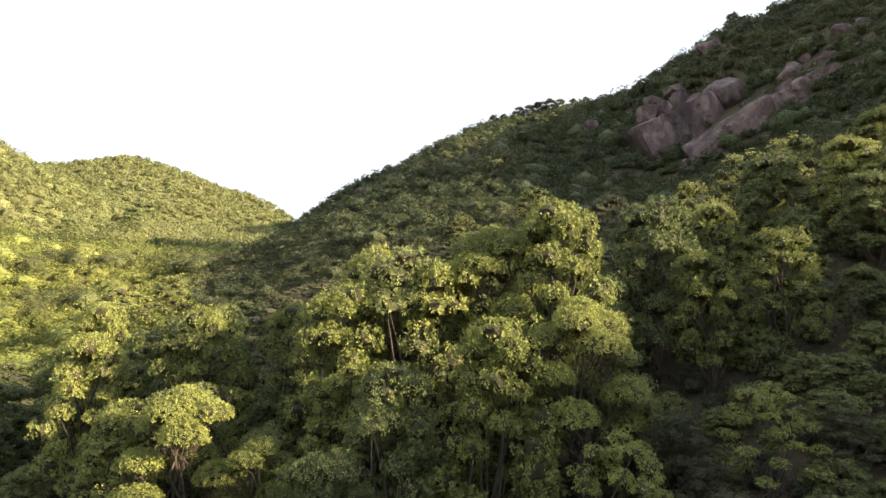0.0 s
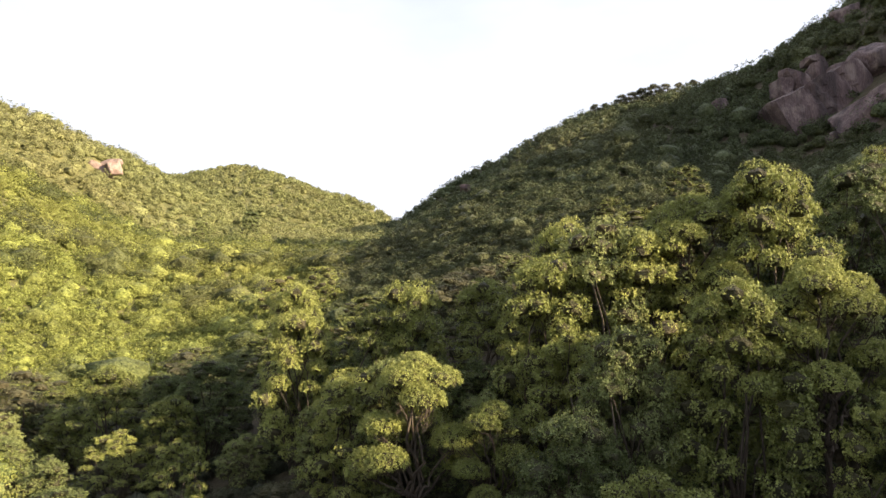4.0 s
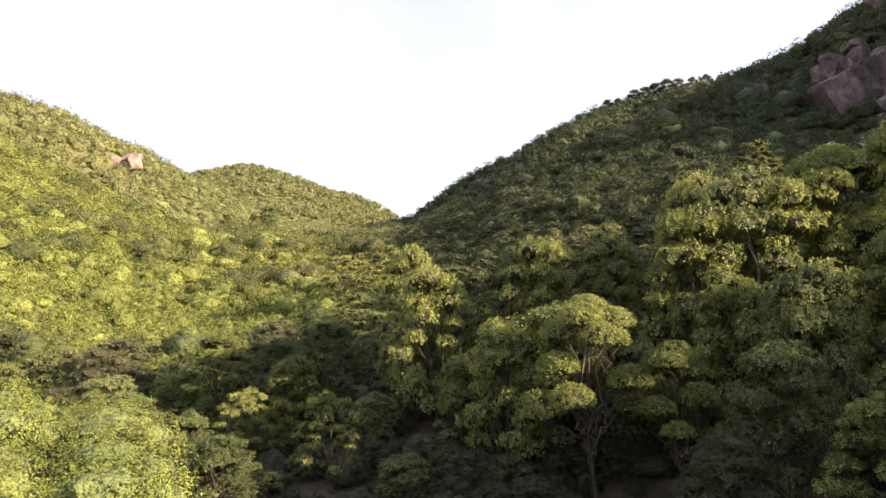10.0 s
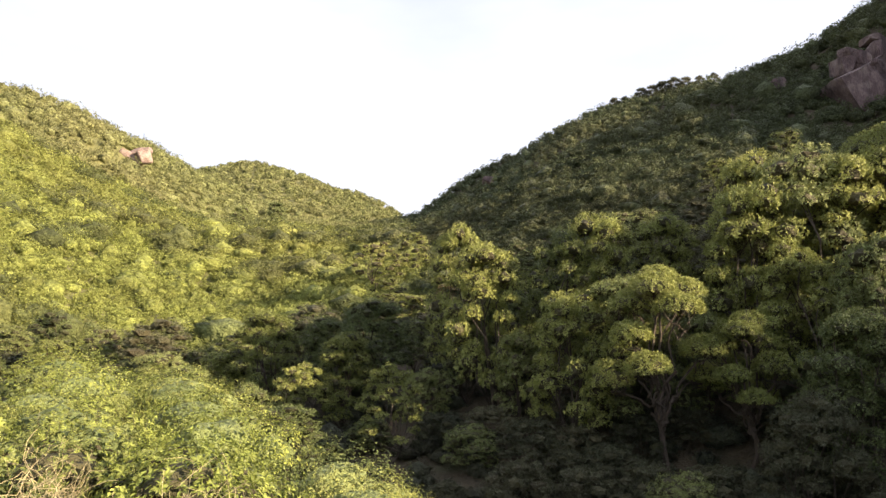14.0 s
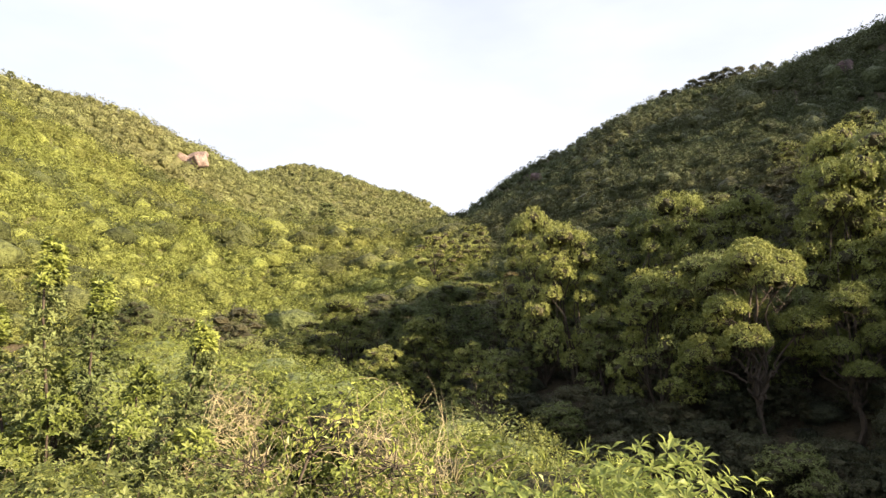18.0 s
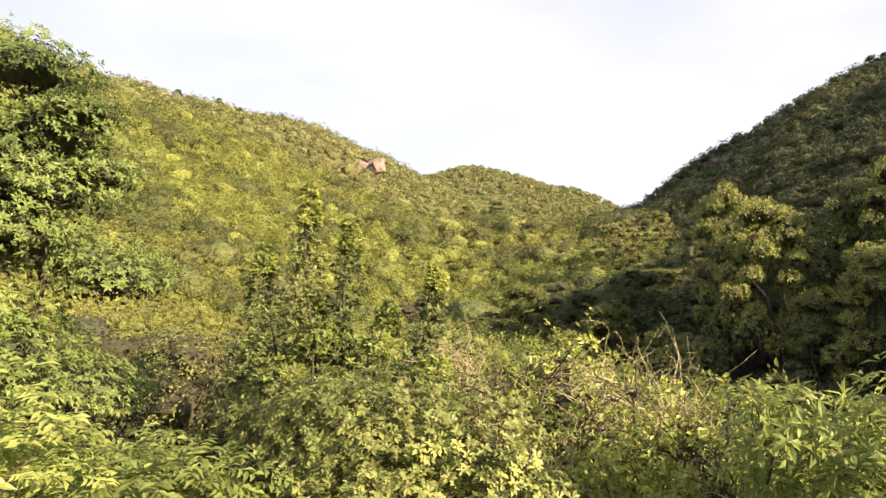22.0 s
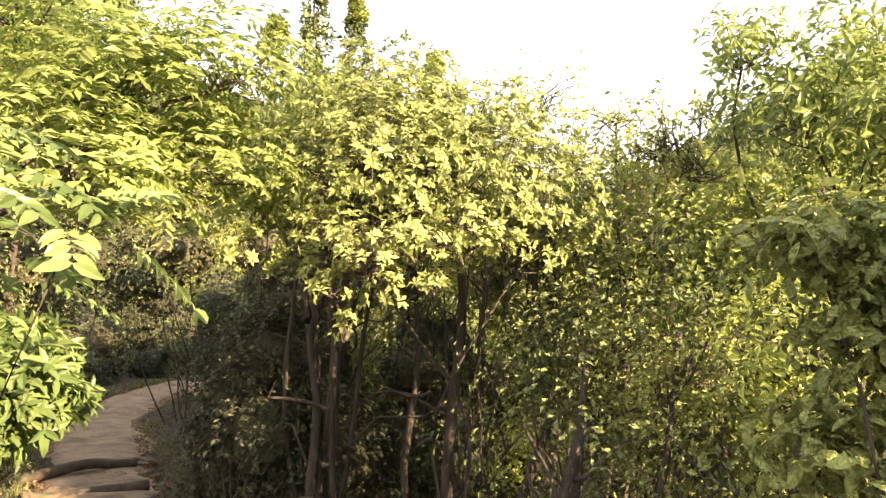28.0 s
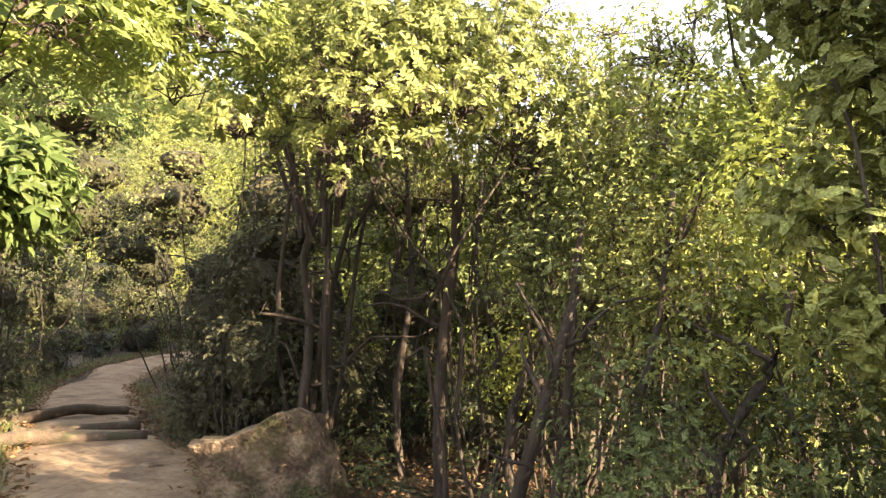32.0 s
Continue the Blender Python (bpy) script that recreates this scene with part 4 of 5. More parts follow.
# ---- plants beside the trail ----
def rosettes(rng, pts, d, leaf, n=7, rise=0.45, width=0.42, shape=LEAF_FULL):
    """Whorls of leaves at the ends of twigs."""
    axis = unit(d + rng.normal(0, 0.35, d.shape) + np.array([0, 0, 0.5]))
    ref = unit(np.cross(axis, rng.normal(size=d.shape)))
    oth = np.cross(axis, ref)
    k = np.repeat(np.arange(len(pts)), n)
    a = np.tile(np.arange(n) * 2 * np.pi / n, len(pts)) + rng.uniform(0, 0.5, len(k))
    lift = rise + rng.normal(0, 0.22, len(k))
    out = ref[k] * np.cos(a)[:, None] + oth[k] * np.sin(a)[:, None]
    along = out * np.cos(lift)[:, None] + axis[k] * np.sin(lift)[:, None]
    nrm = axis[k] * np.cos(lift)[:, None] - out * np.sin(lift)[:, None]
    ln = leaf * rng.uniform(0.65, 1.2, len(k))
    return leaves(pts[k] + axis[k] * (rng.uniform(-0.25, 0.25, len(k)) * leaf)[:, None], along, nrm, ln, ln * width, shape)


def sprays(rng, pts, d, leaf, pairs=5, width=0.36, droop=0.55, shape=LEAF_SMALL):
    """Feathered twigs with leaves in pairs, hanging at the tips."""
    axis = unit(d * (1, 1, 0.4) + rng.normal(0, 0.35, d.shape))
    side = unit(np.cross(axis, np.array([0, 0, 1.0])))
    k = np.repeat(np.arange(len(pts)), pairs * 2)
    j = np.tile(np.repeat(np.arange(pairs), 2), len(pts))
    s = np.tile(np.tile([1.0, -1.0], pairs), len(pts))
    u = (j + 0.6) / pairs
    base = pts[k] + axis[k] * (u * leaf * pairs * 0.42)[:, None] + np.array([0, 0, -1.0]) * (droop * u * u * leaf * pairs * 0.25)[:, None]
    along = side[k] * s[:, None] + axis[k] * 0.6 + np.array([0, 0, -1.0]) * (droop * rng.uniform(0.3, 1.1, len(k)))[:, None]
    nrm = d[k] * 0.8 + np.array([0, 0, 0.5]) + rng.normal(0, 0.35, along.shape)
    ln = leaf * rng.uniform(0.75, 1.15, len(k))
    return leaves(base, along, nrm, ln, ln * width, shape)


def loose(rng, pts, d, leaf, width=0.5, shape=LEAF_SMALL):
    along, nrm = spread(rng, d)
    ln = leaf * rng.uniform(0.65, 1.25, len(pts))
    return leaves(pts, along, nrm, ln, ln * width, shape)


def blades(rng, pts, d, leaf, n=6, width=0.10, shape=LEAF_LONG):
    """Tufts of long narrow hanging leaves."""
    k = np.repeat(np.arange(len(pts)), n)
    along = unit(d[k] * (1, 1, 0.5) + rng.normal(0, 0.55, (len(k), 3)) + np.array([0, 0, 0.35]))
    nrm = d[k] * 0.6 + np.array([0, 0, 0.5]) + rng.normal(0, 0.4, along.shape)
    ln = leaf * rng.uniform(0.6, 1.3, len(k))
    return leaves(pts[k], along, nrm, ln, ln * width, shape)


STYLES = {"rosette": rosettes, "spray": sprays, "loose": loose, "blade": blades}


def plant(name, base, lobes, style, leaf, mat, label, category, seed, stem=0.03, twigs=10, low=-0.5, thick=0.5, wood=None, more={}, core=0.0, stems=99, inner=None):
    """A shrub or small tree near the trail. lobes: (x, y, z, radius across, radius up, number of leaf groups), in the world."""
    rng = np.random.RandomState(seed)
    z0 = float(height(base[0], base[1]))
    root = empty(name, base[0], base[1], z0)
    org = np.array([base[0], base[1], z0])
    bark = wood or M_BARK
    for j, (x, y, z, r, up, n) in enumerate(lobes):
        c = np.array([x, y, z]) - org
        foot = np.array([rng.normal(0, 0.10), rng.normal(0, 0.10), -0.15])
        heart = c - (0, 0, up * 0.35)
        holder = root
        if j < stems:
            v, f = limb(rng, foot, heart, stem, stem * 0.4, 0.02, 0.04, 9, 6)
            holder = mesh_object("stem", v, f, bark, root, smooth=True)
        each = 7 if style == "loose" else 1
        p, d = shell(rng, max(4, n // each), c, (r, r, up), low, thick)
        boss = bosses(rng, 1, 9)
        p = c + (p - c) * (0.12 + bulge(d[None], boss, 0.3)[0])[:, None]
        tw = [limb(rng, heart + rng.normal(0, 0.1 * r, 3), p[i] - d[i] * 0.02, stem * 0.28, stem * 0.08, 0.03, 0.06, 5, 4) for i in range(0, len(p), max(1, len(p) // max(1, twigs)))]
        if len(tw) < 10:
            for v, f in tw:
                mesh_object("twig", v, f, bark, holder)
        else:
            v, f = join(*tw)
            mesh_object("twig", v, f, bark, holder)
        if each > 1:
            p, d = np.repeat(p, each, 0) + rng.normal(0, 0.75 * leaf, (len(p) * each, 3)), np.repeat(d, each, 0)
        v, f = STYLES[style](rng, p, d, leaf, **more)
        if core:
            # core body and leaves, dark by default to paint in the plant's inner shade
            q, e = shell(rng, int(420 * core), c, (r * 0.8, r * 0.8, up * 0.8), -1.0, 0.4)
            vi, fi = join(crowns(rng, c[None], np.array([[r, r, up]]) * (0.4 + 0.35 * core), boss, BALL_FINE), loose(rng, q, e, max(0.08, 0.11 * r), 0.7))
            mesh_object("inner_foliage", vi, fi, inner or M_INNER_SHADE, root)
        mesh_object("foliage", v, f, mat, root)
    return tagged(root, label, category)


# bush with bright whorls that hang towards the trail
plant("bush", (-16.6, 3.5), [(-17.2, 2.9, 3.0, 0.7, 0.6, 420), (-15.9, 3.0, 2.9, 0.7, 0.6, 420), (-16.55, 2.05, 3.1, 0.75, 0.62, 700), (-17.0, 2.3, 3.15, 0.7, 0.6, 520), (-16.05, 2.5, 3.1, 0.75, 0.62, 560), (-16.6, 2.7, 3.5, 0.85, 0.45, 520),
                              (-16.6, 1.6, 2.66, 0.26, 0.22, 70), (-16.32, 1.52, 2.56, 0.24, 0.2, 60), (-16.08, 1.62, 2.62, 0.22, 0.18, 46), (-15.9, 1.9, 2.7, 0.3, 0.22, 80), (-16.5, 1.5, 2.36, 0.15, 0.17, 26), (-16.43, 1.46, 2.14, 0.07, 0.13, 9),
                              (-16.2, 1.5, 2.36, 0.1, 0.13, 14), (-15.98, 1.6, 2.38, 0.09, 0.1, 9), (-16.72, 1.6, 2.5, 0.12, 0.12, 16), (-17.2, 1.55, 2.62, 0.24, 0.16, 44), (-17.0, 1.6, 2.52, 0.1, 0.1, 9), (-16.88, 2.6, 3.85, 0.7, 0.42, 460), (-17.5, 2.8, 3.8, 0.6, 0.42, 340), (-16.35, 3.1, 3.75, 0.65, 0.4, 340)], "rosette", 0.054, M_BUSH,
      "spreading evergreen bush with bright whorls of small oval leaves", "bush", 101, 0.022, 40, stems=2, more={"width": 0.5, "rise": 0.3})
# tree of upright leafy spires
def spire_tree():
    rng = np.random.RandomState(102)
    base = (-18.2, 3.95)
    z0 = float(height(*base))
    root = empty("tree", base[0], base[1], z0)
    org = np.array([base[0], base[1], z0])
    main = 0
    for x, y, top, length, r in [(-18.31, 3.58, 5.92, 1.9, 0.14), (-17.98, 3.8, 5.6, 1.6, 0.13), (-18.68, 3.4, 5.35, 1.4, 0.14), (-17.45, 4.55, 5.2, 1.2, 0.12), (-18.5, 3.9, 4.9, 1.2, 0.18), (-17.75, 4.1, 4.8, 1.3, 0.18),
                                   (-18.1, 3.5, 4.6, 1.3, 0.3), (-18.75, 4.1, 4.5, 1.2, 0.3), (-17.55, 3.6, 4.5, 1.2, 0.3), (-18.9, 3.6, 4.4, 1.2, 0.3), (-18.3, 3.2, 4.3, 1.1, 0.3), (-17.2, 4.0, 4.3, 1.1, 0.3), (-19.2, 3.9, 4.5, 1.1, 0.3), (-17.8, 3.3, 4.1, 1.0, 0.32)]:
        tip = np.array([x, y, top]) - org
        foot = (rng.normal(0, 0.08), rng.normal(0, 0.08), -0.15) if main < 4 else tip * (0.3, 0.3, 0) + (0, 0, tip[2] - length - 0.9)
        main += 1
        v, f = limb(rng, foot, tip - (0, 0, 0.1), 0.035, 0.008, 0, 0.012, 10, 6)
        mesh_object("stem", v, f, M_BARK, root, smooth=True)
        for k, (name, share, mat, note) in enumerate([("foliage", 1.0, M_GREEN, ""), ("young_foliage", 0.2, M_BRIGHT, "yellow-green leaves towards the tip")]):
            n = int(length / (0.006 if main < 5 else 0.009) * (1.0 if k == 0 else 0.55))
            u = rng.uniform(0, 1, n) ** 0.9 * share
            a = rng.uniform(0, 6.28, n)
            d = np.stack([np.cos(a), np.sin(a), np.full(n, 0.7)], 1)
            wide = r * (0.3 + 0.9 * np.minimum(1, u * 2.2)) * (1 + 0.3 * np.sin(17 * u + a)) * (0.35 + 0.65 * rng.uniform(0, 1, n) ** 0.5 if k == 0 else 1.0)
            p = tip + np.stack([np.cos(a) * wide + 0.05 * np.sin(6 * u), np.sin(a) * wide + 0.05 * np.cos(5 * u), -u * length], 1)
            v, f = rosettes(rng, p, unit(d), 0.07 if k == 0 else 0.065, 6, 0.6, 0.44)
            mesh_object(name, v, f, mat, root, note)
    return tagged(root, "dark evergreen tree of narrow upright leafy spires with yellow-green tips", "tree")


spire_tree()
# left of the trail
plant("tree", (-19.9, -0.2), [(-18.2, 1.2, 3.45, 0.75, 0.5, 315), (-17.5, 0.85, 3.5, 0.6, 0.36, 255), (-17.15, 1.2, 3.62, 0.45, 0.28, 150), (-18.6, 0.7, 3.1, 0.7, 0.5, 285),
                             (-18.9, 0.5, 4.0, 0.7, 0.45, 225), (-18.1, 1.9, 3.2, 0.6, 0.5, 225), (-17.6, 0.6, 2.95, 0.5, 0.35, 225), (-17.9, 0.5, 3.9, 0.6, 0.4, 195), (-17.3, 1.3, 3.15, 0.4, 0.3, 150)], "spray", 0.088, M_FRESH,
      "small tree with drooping pale-green feathered leaves arching over the trail", "tree", 103, 0.024, 14, stems=3, more={"pairs": 4, "width": 0.34, "shape": LEAF_FULL})
plant("bush", (-17.3, -0.15), [(-17.12, -0.1, 1.8, 0.3, 0.26, 280), (-16.94, 0.04, 1.86, 0.23, 0.2, 170), (-17.4, -0.2, 1.6, 0.34, 0.3, 220), (-17.4, 0.1, 1.88, 0.3, 0.24, 220), (-17.6, 0.4, 1.85, 0.26, 0.22, 170), (-17.2, 0.16, 1.98, 0.24, 0.18, 160)], "rosette", 0.085, M_LIME,
      "bright green bush with glossy pointed leaves at the trail's edge", "bush", 104, 0.018, 10, more={"n": 6, "width": 0.34, "shape": LEAF_OVAL})
plant("sapling", (-16.55, -1.0), [(-16.05, -0.68, 2.42, 0.2, 0.14, 14), (-15.85, -0.58, 2.34, 0.14, 0.1, 8), (-16.25, -0.8, 2.58, 0.25, 0.15, 14), (-16.15, -0.62, 2.24, 0.2, 0.1, 8)], "spray", 0.065, M_LIME,
      "sapling twig with pale feathered leaflets", "sapling", 105, 0.009, 6, more={"pairs": 7, "width": 0.36, "shape": LEAF_OVAL})
plant("tree", (-22.6, 3.0), [(-22.3, 3.2, 7.7, 0.8, 0.28, 340), (-22.5, 3.5, 7.0, 1.1, 0.3, 510), (-21.7, 3.5, 7.2, 0.5, 0.2, 187), (-22.2, 3.2, 6.2, 1.1, 0.32, 544), (-21.6, 3.7, 6.45, 0.5, 0.2, 187), (-22.4, 3.8, 5.5, 1.2, 0.4, 578), (-21.5, 3.9, 5.2, 0.8, 0.35, 340),
                             (-22.8, 2.9, 4.7, 1.2, 0.45, 544), (-23.2, 3.4, 8.2, 0.9, 0.3, 340), (-22.2, 2.9, 5.75, 0.9, 0.4, 510), (-22.3, 3.0, 4.3, 1.0, 0.5, 578), (-21.6, 3.6, 3.9, 0.9, 0.5, 510), (-22.5, 3.0, 6.65, 0.8, 0.3, 374)], "rosette", 0.075, M_LIME,
      "tall tree with leafy branches in level tiers", "tree", 106, 0.045, 14, thick=0.6, stems=2, core=0.35, inner=M_DEEP_SHADE, more={"n": 6})
# right of the view
plant("shrub", (-13.3, 0.7), [(-14.24, 0.82, 2.42, 0.2, 0.16, 300), (-14.1, 0.88, 2.16, 0.24, 0.2, 420), (-14.18, 0.97, 1.76, 0.23, 0.18, 380), (-14.06, 0.95, 1.42, 0.28, 0.22, 460), (-13.92, 0.95, 2.38, 0.28, 0.22, 340), (-13.85, 0.95, 1.9, 0.28, 0.3, 360), (-13.8, 0.9, 1.2, 0.3, 0.3, 300)], "loose", 0.085, M_OLIVE,
      "shrub with large dull-green oblong leaves in shade", "shrub", 107, 0.012, 12, thick=0.9, stems=2, more={"width": 0.42, "shape": LEAF_OVAL})
plant("tree", (-13.6, 3.4), [(-14.05, 3.05, 3.6, 0.6, 0.42, 200), (-14.4, 2.85, 3.95, 0.32, 0.25, 60), (-13.6, 3.0, 3.3, 0.6, 0.45, 220), (-13.5, 3.2, 3.9, 0.7, 0.45, 240), (-12.9, 3.3, 3.4, 0.6, 0.5, 220), (-13.3, 2.7, 2.8, 0.6, 0.5, 220)], "rosette", 0.10, M_FRESH,
      "small tree with large whorled green leaves", "tree", 108, 0.022, 14, thick=0.7, more={"n": 5, "rise": 0.2, "width": 0.36})
plant("tree", (-15.75, 4.05), [(-16.05, 4.0, 4.3, 0.5, 0.42, 130), (-16.5, 3.8, 4.15, 0.42, 0.38, 110), (-15.4, 4.1, 4.15, 0.5, 0.42, 120), (-15.75, 4.1, 3.8, 0.55, 0.35, 200), (-15.0, 3.9, 3.75, 0.5, 0.42, 200), (-14.75, 3.6, 3.5, 0.42, 0.36, 200), (-14.7, 3.9, 4.0, 0.4, 0.3, 90)], "loose", 0.06, M_BRIGHT,
      "thin half-bare tree with twisted dark twigs and few leaves", "tree", 109, 0.028, 26, low=-0.8, thick=0.9, stems=7)
# many upper shrubs get the brighter leaves, so sunlight is partly in their colour
UNDER = [(-15.2, 2.75, 2.3, 0.55, 0.6, "loose", 0.045, M_OLIVE), (-14.65, 2.9, 2.6, 0.55, 0.55, "loose", 0.05, M_BRIGHT), (-15.35, 3.1, 1.5, 0.6, 0.7, "loose", 0.05, M_GREEN), (-14.5, 2.4, 1.4, 0.55, 0.6, "loose", 0.06, M_OLIVE),
         (-14.0, 2.7, 1.2, 0.6, 0.7, "loose", 0.06, M_OLIVE), (-15.9, 4.2, 2.6, 0.7, 0.7, "loose", 0.06, M_OLIVE), (-15.1, 4.2, 3.2, 0.75, 0.5, "rosette", 0.065, M_BRIGHT), (-14.3, 4.2, 3.3, 0.75, 0.55, "rosette", 0.07, M_BRIGHT),
         (-15.6, 5.2, 3.35, 0.8, 0.5, "loose", 0.06, M_BRIGHT), (-13.4, 2.0, 1.5, 0.5, 0.6, "rosette", 0.08, M_GREEN), (-13.2, 3.9, 2.6, 0.8, 0.8, "loose", 0.06, M_OLIVE), (-17.3, 5.0, 3.5, 0.8, 0.55, "loose", 0.06, M_OLIVE), (-15.3, 3.9, 3.6, 0.6, 0.4, "loose", 0.06, M_BRIGHT), (-12.9, 1.4, 2.2, 0.7, 0.8, "loose", 0.07, M_BRIGHT),
         (-12.6, 2.6, 2.6, 0.8, 0.9, "loose", 0.07, M_BRIGHT), (-12.2, 4.0, 2.4, 0.9, 0.9, "loose", 0.08, M_GREEN), (-14.0, 1.9, 0.8, 0.5, 0.6, "loose", 0.07, M_GREEN), (-14.9, 1.9, 0.8, 0.5, 0.6, "loose", 0.06, M_GREEN),
         (-15.7, 2.9, 2.0, 0.4, 0.5, "loose", 0.045, M_GREEN), (-14.9, 2.5, 1.9, 0.45, 0.5, "loose", 0.05, M_OLIVE), (-14.3, 2.2, 2.0, 0.4, 0.5, "loose", 0.055, M_BRIGHT), (-16.3, 4.4, 1.2, 0.5, 0.5, "loose", 0.05, M_BRIGHT)]
for i, (x, y, z, r, up, style, leaf, mat) in enumerate(UNDER):
    n = 1150 if style == "loose" else 360
    plant("shrub", (x + 0.1, y + 0.1), [(x, y, z, r, up, n), (x - 0.3 * r, y + 0.3, z - up * 0.7, r * 0.8, up * 0.7, n // 2)], style, leaf, mat,
          "thin-stemmed understorey shrub with small scattered leaves", "shrub", 120 + i, 0.016, 14, -0.9, 0.8, stems=1)
# sunlit canopy on the shelf's edge
EDGE = [(-13.85, 5.3, 3.4, 0.8, 0.5, "blade", 0.11, M_BRIGHT), (-14.3, 5.6, 3.45, 0.9, 0.55, "blade", 0.11, M_OLIVE), (-15.4, 6.4, 3.45, 0.9, 0.5, "spray", 0.08, M_BRIGHT),
        (-16.5, 6.8, 3.7, 1.0, 0.55, "loose", 0.07, M_BRIGHT), (-17.2, 7.6, 3.9, 1.0, 0.6, "rosette", 0.09, M_BRIGHT), (-18.6, 6.2, 3.7, 0.8, 0.6, "rosette", 0.075, M_GREEN),
        (-20.6, 6.6, 4.0, 1.1, 0.7, "loose", 0.08, M_BRIGHT), (-19.0, 7.6, 4.0, 1.1, 0.7, "rosette", 0.09, M_OLIVE), (-22.0, 8.6, 4.2, 1.2, 0.8, "loose", 0.09, M_BRIGHT), (-18.0, 9.6, 3.6, 1.2, 0.7, "loose", 0.09, M_BRIGHT),
        (-20.4, 10.0, 3.9, 1.3, 0.8, "rosette", 0.10, M_BRIGHT), (-15.2, 9.4, 3.2, 1.1, 0.6, "loose", 0.08, M_OLIVE), (-16.2, 11.4, 3.1, 1.2, 0.8, "loose", 0.09, M_GREEN), (-19.2, 12.6, 3.7, 1.4, 0.9, "loose", 0.10, M_BRIGHT),
        (-22.6, 12.2, 4.0, 1.4, 0.9, "loose", 0.10, M_OLIVE), (-25.0, 14.6, 4.0, 1.5, 1.0, "loose", 0.10, M_BRIGHT), (-21.6, 16.0, 3.7, 1.5, 1.0, "loose", 0.11, M_BRIGHT), (-27.0, 18.5, 4.2, 1.6, 1.0, "loose", 0.12, M_BRIGHT),
        (-24.0, 19.5, 4.0, 1.6, 1.0, "loose", 0.12, M_OLIVE), (-24.5, 11.2, 4.0, 1.3, 0.8, "rosette", 0.10, M_OLIVE), (-30.0, 21.5, 4.6, 1.7, 1.1, "loose", 0.12, M_BRIGHT), (-26.6, 23.0, 3.9, 1.6, 1.0, "loose", 0.12, M_BRIGHT)]
for i, (x, y, z, r, up, style, leaf, mat) in enumerate(EDGE):
    n = {"loose": 900, "rosette": 190, "blade": 220, "spray": 170}[style]
    if y > 8:
        n, leaf = n * 2, leaf * 0.72
    else:
        leaf *= 1.15
    # nearer shrubs keep the dark core, for painted shade between their leaves
    plant("shrub", (x, y), [(x, y, z, r, up, n), (x - 0.7 * r, y + 0.4 * r, z - 0.3, r * 0.75, up * 0.8, n // 2), (x + 0.6 * r, y + 0.5 * r, z - 0.35, r * 0.75, up * 0.8, n // 2), (x, y - 0.4 * r, z - up * 0.9, r * 0.85, up, n // 2), (x + 0.2, y + 0.2, z * 0.42, r, z * 0.4, n)], style, leaf, mat,
          {"blade": "sunlit shrub with long narrow hanging leaves", "spray": "sunlit shrub with feathered yellow-green leaves", "rosette": "sunlit shrub with upright tufts of yellow-green leaves"}.get(style, "sunlit yellow-green shrub of the thicket canopy"),
          "shrub", 150 + i, 0.025, 12, -0.4, 0.45, core=0.4 if y > 8 else 0.3, stems=3, inner=M_GREEN if y > 8 else M_INNER_SHADE)
# tangles of dry twigs over the sunlit thicket
rng = np.random.RandomState(43)
for x, y, z, r, n in [(-15.3, 5.4, 3.55, 0.55, 60), (-15.9, 3.9, 3.6, 0.5, 50), (-14.5, 5.1, 3.5, 0.5, 60), (-16.6, 4.4, 3.5, 0.4, 36), (-15.2, 3.7, 3.3, 0.5, 50), (-19.6, 4.4, 4.0, 0.5, 44), (-17.9, 5.2, 3.9, 0.4, 36), (-15.4, 4.9, 3.95, 0.6, 105), (-15.1, 4.65, 3.65, 0.5, 60), (-17.95, 5.9, 4.3, 0.55, 90), (-16.1, 5.75, 4.1, 0.55, 80), (-16.9, 4.7, 4.0, 0.5, 60)]:
    z0 = float(height(x, y))
    root = empty("dry_shrub", x, y, z0)
    for k in range(3):
        v, f = limb(rng, (rng.normal(0, 0.05), rng.normal(0, 0.05), -0.1), (rng.normal(0, 0.2), rng.normal(0, 0.2), z - z0 - r * 0.7), 0.014, 0.008, 0, 0.03, 8, 5)
        mesh_object("stem", v, f, M_BARK, root)
    tw = []
    for k in range(n):
        a = np.array([0, 0, z - z0 - r * 0.6]) + rng.normal(0, 0.3 * r, 3)
        d = unit(rng.normal(size=3) * ((1, 1, 0.6) if n < 100 else (0.35, 0.35, 1.0)) + (0, 0, 0.6))
        tw.append(limb(rng, a, a + d * r * rng.uniform(0.6, 1.5), 0.005, 0.0015, 0.05, 0.08, 7, 3))
    v, f = join(*tw)
    mesh_object("twig", v, f, M_TWIG, root)
    tagged(root, "leafless shrub of tangled straw-brown twigs in the thicket", "dry shrub", "dry shrubs")
# dark stems and hanging dead branches in the hollow
rng = np.random.RandomState(41)
